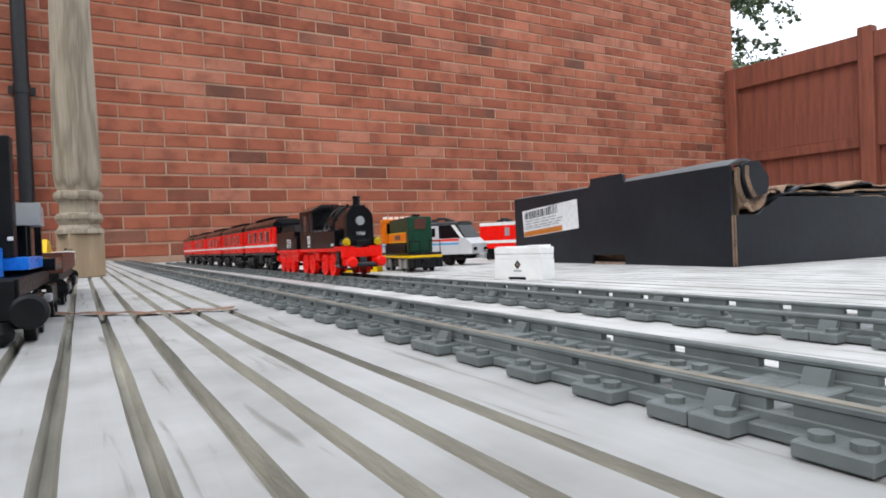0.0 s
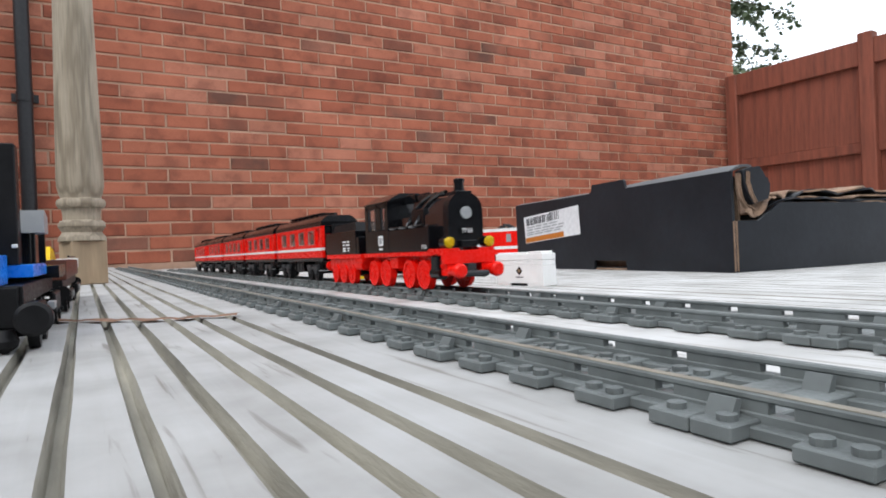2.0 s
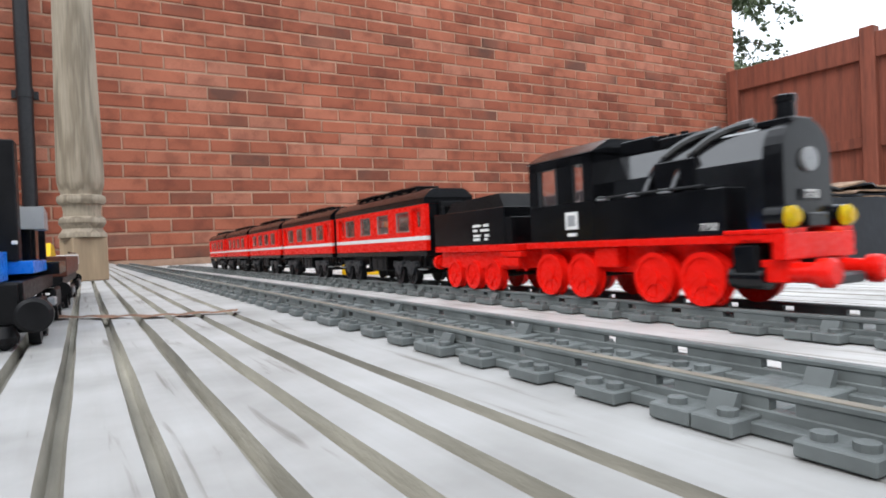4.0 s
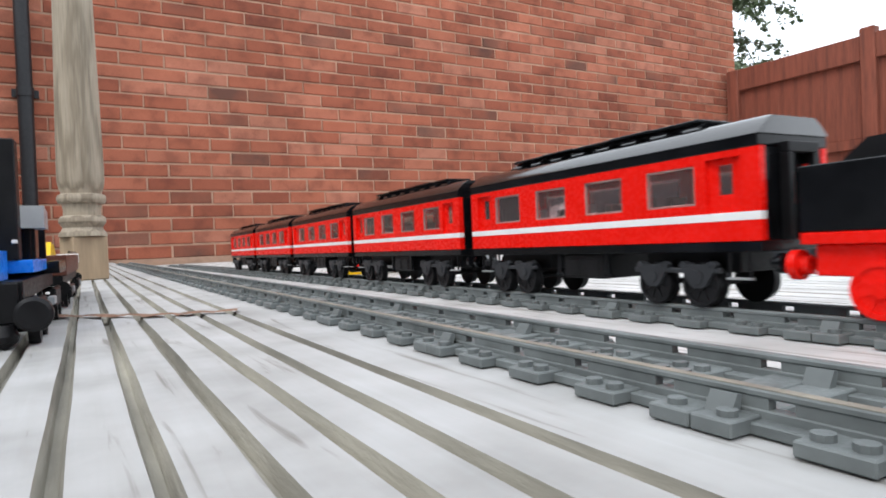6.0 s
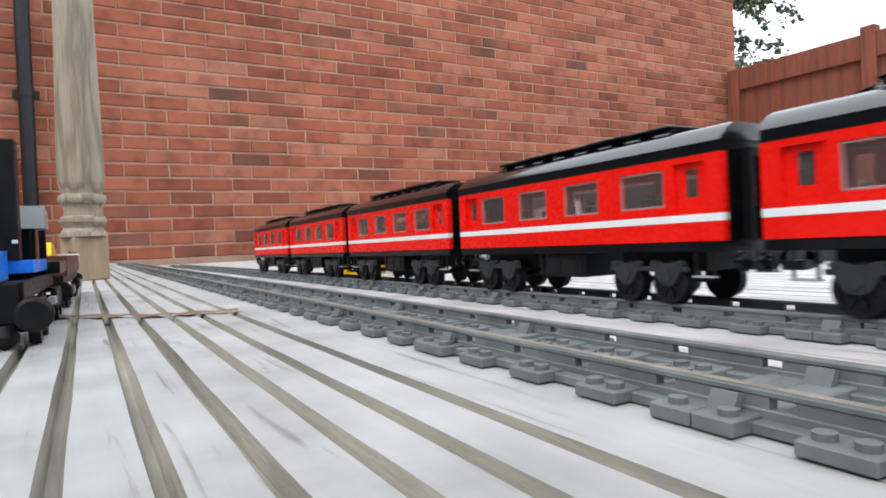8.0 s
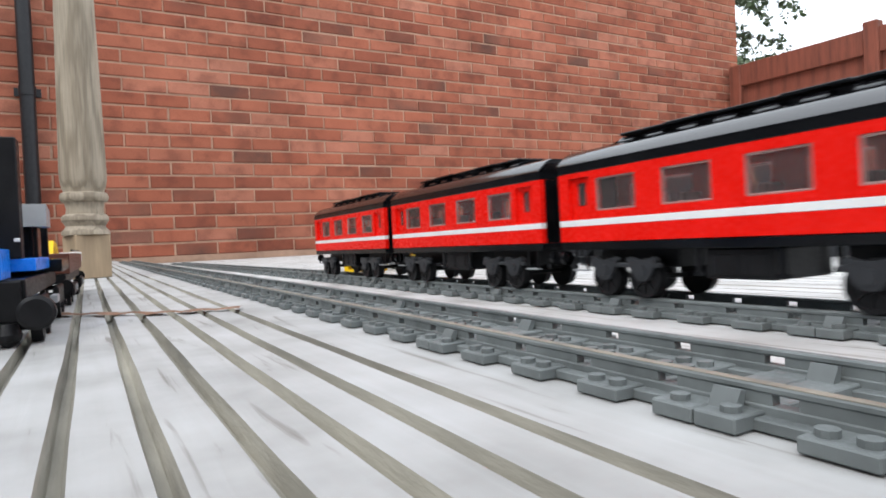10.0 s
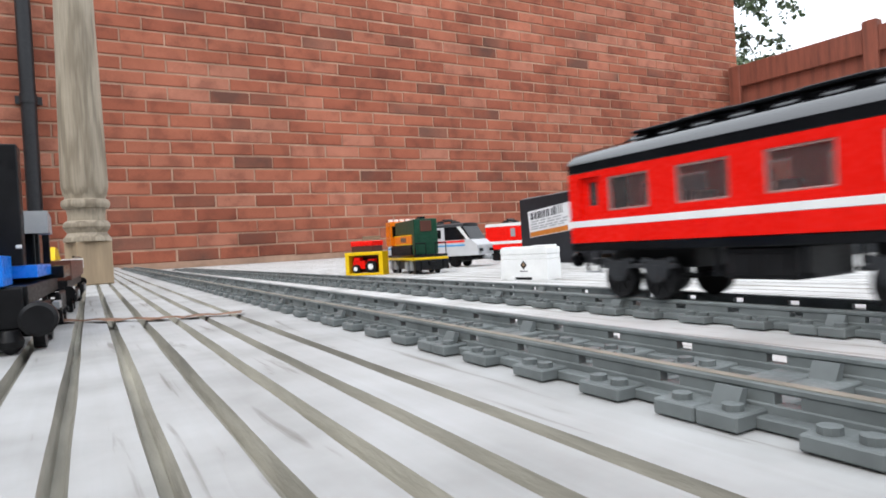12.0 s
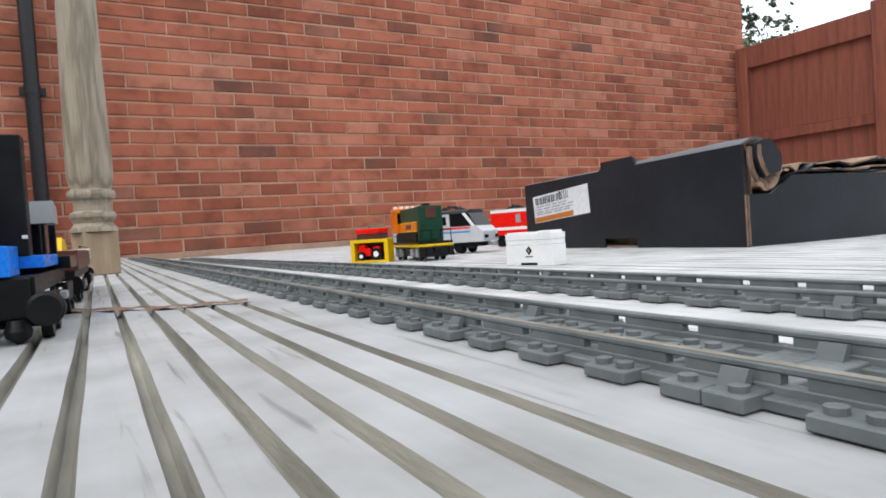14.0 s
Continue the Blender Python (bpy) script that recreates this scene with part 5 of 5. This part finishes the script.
        for i in range(nx + 1):
            for j in range(ny + 1):
                x = x0 + (x1 - x0) * i / nx
                y = y0 + 0.3 * j / ny + 0.006 * math.sin(i * 0.9 + idx)
                z = zc + amp * noise.noise(Vector((x * 22 + idx * 5, y * 9, idx))) * 1.6 - 0.02 * max(0, 0.02 - (x - x0)) / 0.02 - 0.006 * (x - x0)
                vv.append((x, y, z))
        m = ny + 1
        top = len(vv)
        vv += [(x, y, z - 0.0022) for x, y, z in vv]
        ff = []
        for i in range(nx):
            for j in range(ny):
                q = i * m + j
                ff += [(q, q + m, q + m + 1, q + 1), (top + q, top + q + 1, top + q + m + 1, top + q + m)]
            for q in (i * m, i * m + ny):
                ff.append((q, q + m, top + q + m, top + q))
        for j in range(ny):
            for q in (j, nx * m + j):
                ff.append((q, q + 1, top + q + 1, top + q))
        part("crumpled_sheet", Shape().add(vv, ff), mt, b, "crumpled torn cardboard sheet", smooth=True)
    # label, with bars for its print
    lab = part("label", Shape().prism([(0.294, 0.0545), (0.464, 0.0437), (0.4685, 0.0905), (0.297, 0.0998)], 0, -0.0005, -0.0001), LABEL, b, "white printed paper label")

    def lb(u0, u1, w0, w1, mt, nm):
        """A bar on the label; u runs from its far end, w up from its foot."""
        def at(u, w):
            ya, yb = 0.466 - 0.17 * u, 0.0
            zb = 0.0437 + 0.0108 * u
            return (ya, zb + w * 0.0465)
        part(nm, Shape().prism([at(u0, w0), at(u1, w0), at(u1, w1), at(u0, w1)], 0, -0.0009, -0.0004), mt, lab)

    rb = random.Random(8)
    u = 0.04
    while u < 0.68:
        w = rb.choice((0.006, 0.01, 0.016, 0.022))
        lb(u, u + w, 0.66, 0.93 if u < 0.5 else 0.97, INK, "barcode_bar")
        u += w + rb.choice((0.008, 0.012, 0.02))
    for w in (0.56, 0.46, 0.36, 0.28):
        u = 0.05
        while u < 0.66:
            l_ = rb.uniform(0.06, 0.16)
            lb(u, u + l_, w, w + 0.045, INK_GREY, "print_bar")
            u += l_ + 0.03
    lb(0.02, 0.74, 0.02, 0.2, INK_ORANGE, "orange_band")


# ---------------------------------------------------------------- goods wagons at the deck's edge
def flat_wagon():
    w = thing("flat_wagon", "black and blue toy brick flat wagon with tall stakes", "toy wagon", pose(-0.0335, 0.372, 0, 0, 0, -2.3))
    part("frame", Shape().box(-0.022, 0.0115, 0.0, 0.2, 0.0225, 0.0325, 0.0005), BLACK_ROUGH, w)
    part("headstock", Shape().box(-0.023, 0.0095, -0.003, 0.004, 0.012, 0.0318, 0.0005).box(0.0095, 0.0205, -0.003, 0.003, 0.0125, 0.022, 0.0005), BLACK_ROUGH, w)
    part("deck_plate", Shape().box(-0.0235, 0.0022, -0.004, 0.03, 0.0327, 0.0478, 0.0004), BLUE, w, "blue brick load plate")
    part("deck_plate", Shape().box(-0.0235, 0.0135, 0.031, 0.12, 0.0357, 0.0425, 0.0004), BLUE, w, "blue brick load plate")
    part("side_board", Shape().box(-0.0232, 0.0205, 0.121, 0.198, 0.0327, 0.041, 0.0004), BLACK, w)
    st = Shape().box(-0.012, 0.0075, 0.03, 0.044, 0.0426, 0.107, 0.0006).box(-0.022, -0.0128, 0.01, 0.028, 0.048, 0.088, 0.0006)
    part("stake", st, BLACK_ROUGH, w, "tall black stake")
    for y in (0.06, 0.16):
        part("stake", Shape().box(0.004, 0.0105, y, y + 0.006, 0.0428, 0.064, 0.0004), BLACK, w)
    part("cab_block", Shape().prism([(0.056, 0.0605), (0.086, 0.0605), (0.084, 0.0708), (0.06, 0.0735)], 0, 0.001, 0.0175), GREY, w, "grey sloped brick")
    part("cab_post", Shape().box(0.003, 0.0125, 0.062, 0.08, 0.0427, 0.0604, 0.0005), BLACK, w)
    part("grey_stud", Shape().box(0.0045, 0.0072, 0.0285, 0.0299, 0.0515, 0.0535, 0.0003), WHITE, w)
    for sx in (-1, 1):
        s = Shape().cyl((sx * 0.0165, -0.003, 0.0168), 1, 0.0045, 0, -0.008, 16).cyl((sx * 0.0165, -0.003, 0.0168), 1, 0.0083, -0.007, -0.0125, 28).cyl((sx * 0.0165, -0.003, 0.0168), 1, 0.0083, -0.0125, -0.0142, 28, 0.0066)
        part("buffer", s, BLACK_ROUGH, w, "round black buffer", smooth=True)
        part("grey_clip", Shape().box(sx * 0.0195 - 0.002, sx * 0.0195 + 0.002, 0.05, 0.066, 0.0165, 0.021, 0.0005), GREY, w)
    for yc in (0.012, 0.05, 0.145, 0.178):
        part("wheel", Shape().cyl((0, yc, 0.0084), 0, 0.0082, 0.012, 0.0172, 20).cyl((0, yc, 0.0084), 0, 0.0082, -0.0172, -0.012, 20).cyl((0, yc, 0.0084), 0, 0.002, -0.019, 0.019, 8), BLACK_ROUGH, w, smooth=True)
    for yc in (0.03, 0.16):
        part("side_frame", Shape().box(0.0135, 0.0172, yc - 0.027, yc + 0.027, 0.009, 0.0223, 0.001), BLACK_ROUGH, w)
    part("hook", Shape().lathe([(0.001, 0.0), (0.0055, 0.0035), (0.0062, 0.0065), (0.004, 0.0118)], 16, (0.0035, -0.004)), BLACK_ROUGH, w, smooth=True)


def brown_wagon():
    w = thing("low_wagon", "low reddish-brown toy brick wagon on black wheels", "toy wagon", pose(-0.024, 0.592, 0, 0, 0, -2.3))
    part("frame", Shape().box(-0.022, 0.0165, 0.0, 0.268, 0.02, 0.028, 0.0005), BLACK_ROUGH, w)
    part("body", Shape().box(-0.0235, 0.0195, 0.0, 0.256, 0.0282, 0.0448, 0.0005), BROWN, w)
    part("end_tile", Shape().box(-0.0235, 0.0197, 0.2565, 0.272, 0.0352, 0.046, 0.0004), WHITE, w, "white end tile")
    part("load", Shape().prism([(0.02, 0.045), (0.09, 0.045), (0.062, 0.0545), (0.03, 0.056)], 0, -0.016, 0.0075), YELLOW, w, "yellow brick load")
    part("rail", Shape().cyl((0.0175, 0, 0.0475), 1, 0.0009, 0.09, 0.25, 8), BLACK, w)
    for yc in (0.04, 0.075, 0.2, 0.235):
        part("wheel", Shape().cyl((0, yc, 0.0084), 0, 0.0082, 0.013, 0.0175, 18).cyl((0, yc, 0.0084), 0, 0.0082, -0.0175, -0.013, 18).cyl((0, yc, 0.0084), 0, 0.002, -0.019, 0.019, 8), BLACK_ROUGH, w, smooth=True)
    for yc in (0.058, 0.218):
        part("side_frame", Shape().box(0.0178, 0.0212, yc - 0.03, yc + 0.03, 0.0095, 0.0189, 0.001), BLACK_ROUGH, w)
        part("grey_clip", Shape().box(0.0208, 0.0222, yc - 0.006, yc + 0.006, 0.0125, 0.0175, 0.0004), GREY, w)
    for sx in (-1, 1):
        for y, o in ((0.0, -1), (0.268, 1)):
            part("buffer", Shape().cyl((sx * 0.0165, y, 0.0185), 1, 0.0035, 0, o * 0.006, 14).cyl((sx * 0.0165, y, 0.0185), 1, 0.0055, o * 0.005, o * 0.009, 18), BLACK_ROUGH, w, smooth=True)


def dry_leaf():
    d = thing("dry_leaf_strip", "thin dry brown leaf strip lying across the boards", "dry leaf")
    rnd = random.Random(2)
    pts = [(-0.022, 0.536), (0.006, 0.508), (0.03, 0.484), (0.05, 0.466), (0.07, 0.46), (0.098, 0.4515)]
    s = Shape()
    v = []
    n = 48
    for k in range(n + 1):
        t = k / n * (len(pts) - 1)
        i = min(int(t), len(pts) - 2)
        u = t - i
        x = pts[i][0] + (pts[i + 1][0] - pts[i][0]) * u
        y = pts[i][1] + (pts[i + 1][1] - pts[i][1]) * u + 0.002 * math.sin(k * 0.8)
        w = 0.0052 + 0.0028 * math.sin(k * 0.55) + rnd.uniform(-0.0007, 0.0007)
        z = 0.0006 + 0.0012 * abs(math.sin(k * 0.37))
        for a, b in ((-w, 0.0002), (-w * 0.4, 0.0012), (w * 0.3, 0.0009), (w, 0.0003)):
            v.append((x + a * 0.4, y + a, z + b))
    f = [(k * 4 + i, k * 4 + i + 1, k * 4 + i + 5, k * 4 + i + 4) for k in range(n) for i in range(3)]
    part("blade", s.add(v, f), STRAW, d)


# ---------------------------------------------------------------- build
build_ground()
build_fence()
build_closing_walls()
build_tree()
build_downpipe()
build_spindle()
build_track("track_near", "dark grey plastic toy track with studded sleepers", 0.1437, 0.014, 0, 0.0922, 0.0305, True)
build_track("track_far", "dark grey plastic toy track under the running train", LINE_X, LINE_SLOPE, FALL_ANG, 0.2546, 0.0296)
ENGINE = steam_engine()
TENDER = tender()
COACHES = [passenger_coach()]
for k_ in range(4):
    COACHES.append(copy_thing(COACHES[0], pose(0, 0, 0)))
diesel_switcher()
silver_railcar()
red_railcar()
white_block()
yellow_crate()
red_van()
dark_carton()
flat_wagon()
brown_wagon()
dry_leaf()
build_deck()
build_wall()

# distance run by the train, in metres, at given seconds
RUN = [(0.0, 0.0), (0.5, 0.0646), (1.0, 0.1159), (1.5, 0.1802), (2.0, 0.2409), (2.5, 0.3092), (3.0, 0.3671), (5.5, 0.782), (6.0, 0.845), (6.5, 0.917), (7.0, 0.989),
       (7.5, 1.042), (8.0, 1.0813), (10.5, 1.5588), (11.0, 1.701), (11.5, 1.8387), (12.0, 1.9765), (12.5, 2.1155), (13.0, 2.2565), (14.0, 2.54)]


def run_at(t):
    """Smooth distance between the rows of RUN."""
    i = max(k for k in range(len(RUN) - 1) if RUN[k][0] <= t + 1e-9)

    def slope(j):
        if j == 0 or j == len(RUN) - 1:
            j0, j1 = (0, 1) if j == 0 else (j - 1, j)
        else:
            j0, j1 = j - 1, j + 1
        return (RUN[j1][1] - RUN[j0][1]) / (RUN[j1][0] - RUN[j0][0])

    (t0, d0), (t1, d1) = RUN[i], RUN[i + 1]
    h = t1 - t0
    u = (t - t0) / h
    return (2 * u**3 - 3 * u**2 + 1) * d0 + (u**3 - 2 * u**2 + u) * h * slope(i) + (-2 * u**3 + 3 * u**2) * d1 + (u**3 - u**2) * h * slope(i + 1)


def on_line(y):
    return pose(LINE_X + LINE_SLOPE * y, y, 0.003 - FALL * y, FALL_ANG, 0, 0) @ pose(0, 0, 0, 0, 0, LINE_ANG)


def motions():
    times = [k / 10 for k in range(141)]
    fine = [k / FPS for k in range(int(14 * FPS) + 1)]
    train = [(ENGINE, FIRST - 0.3147), (TENDER, FIRST - 0.1342)] + [(c, FIRST + PITCH * k) for k, c in enumerate(COACHES)]
    for veh, y0 in train:
        walk(veh, [(t, on_line(y0 - run_at(t))) for t in times])
        for ch in veh.children:
            if ch.name.startswith("wheelset"):
                y, z = ch.location.y, ch.location.z
                r = z - WHEEL_Z
                walk(ch, [(t, pose(0, y, z, math.degrees(run_at(t) / r))) for t in fine])


motions()
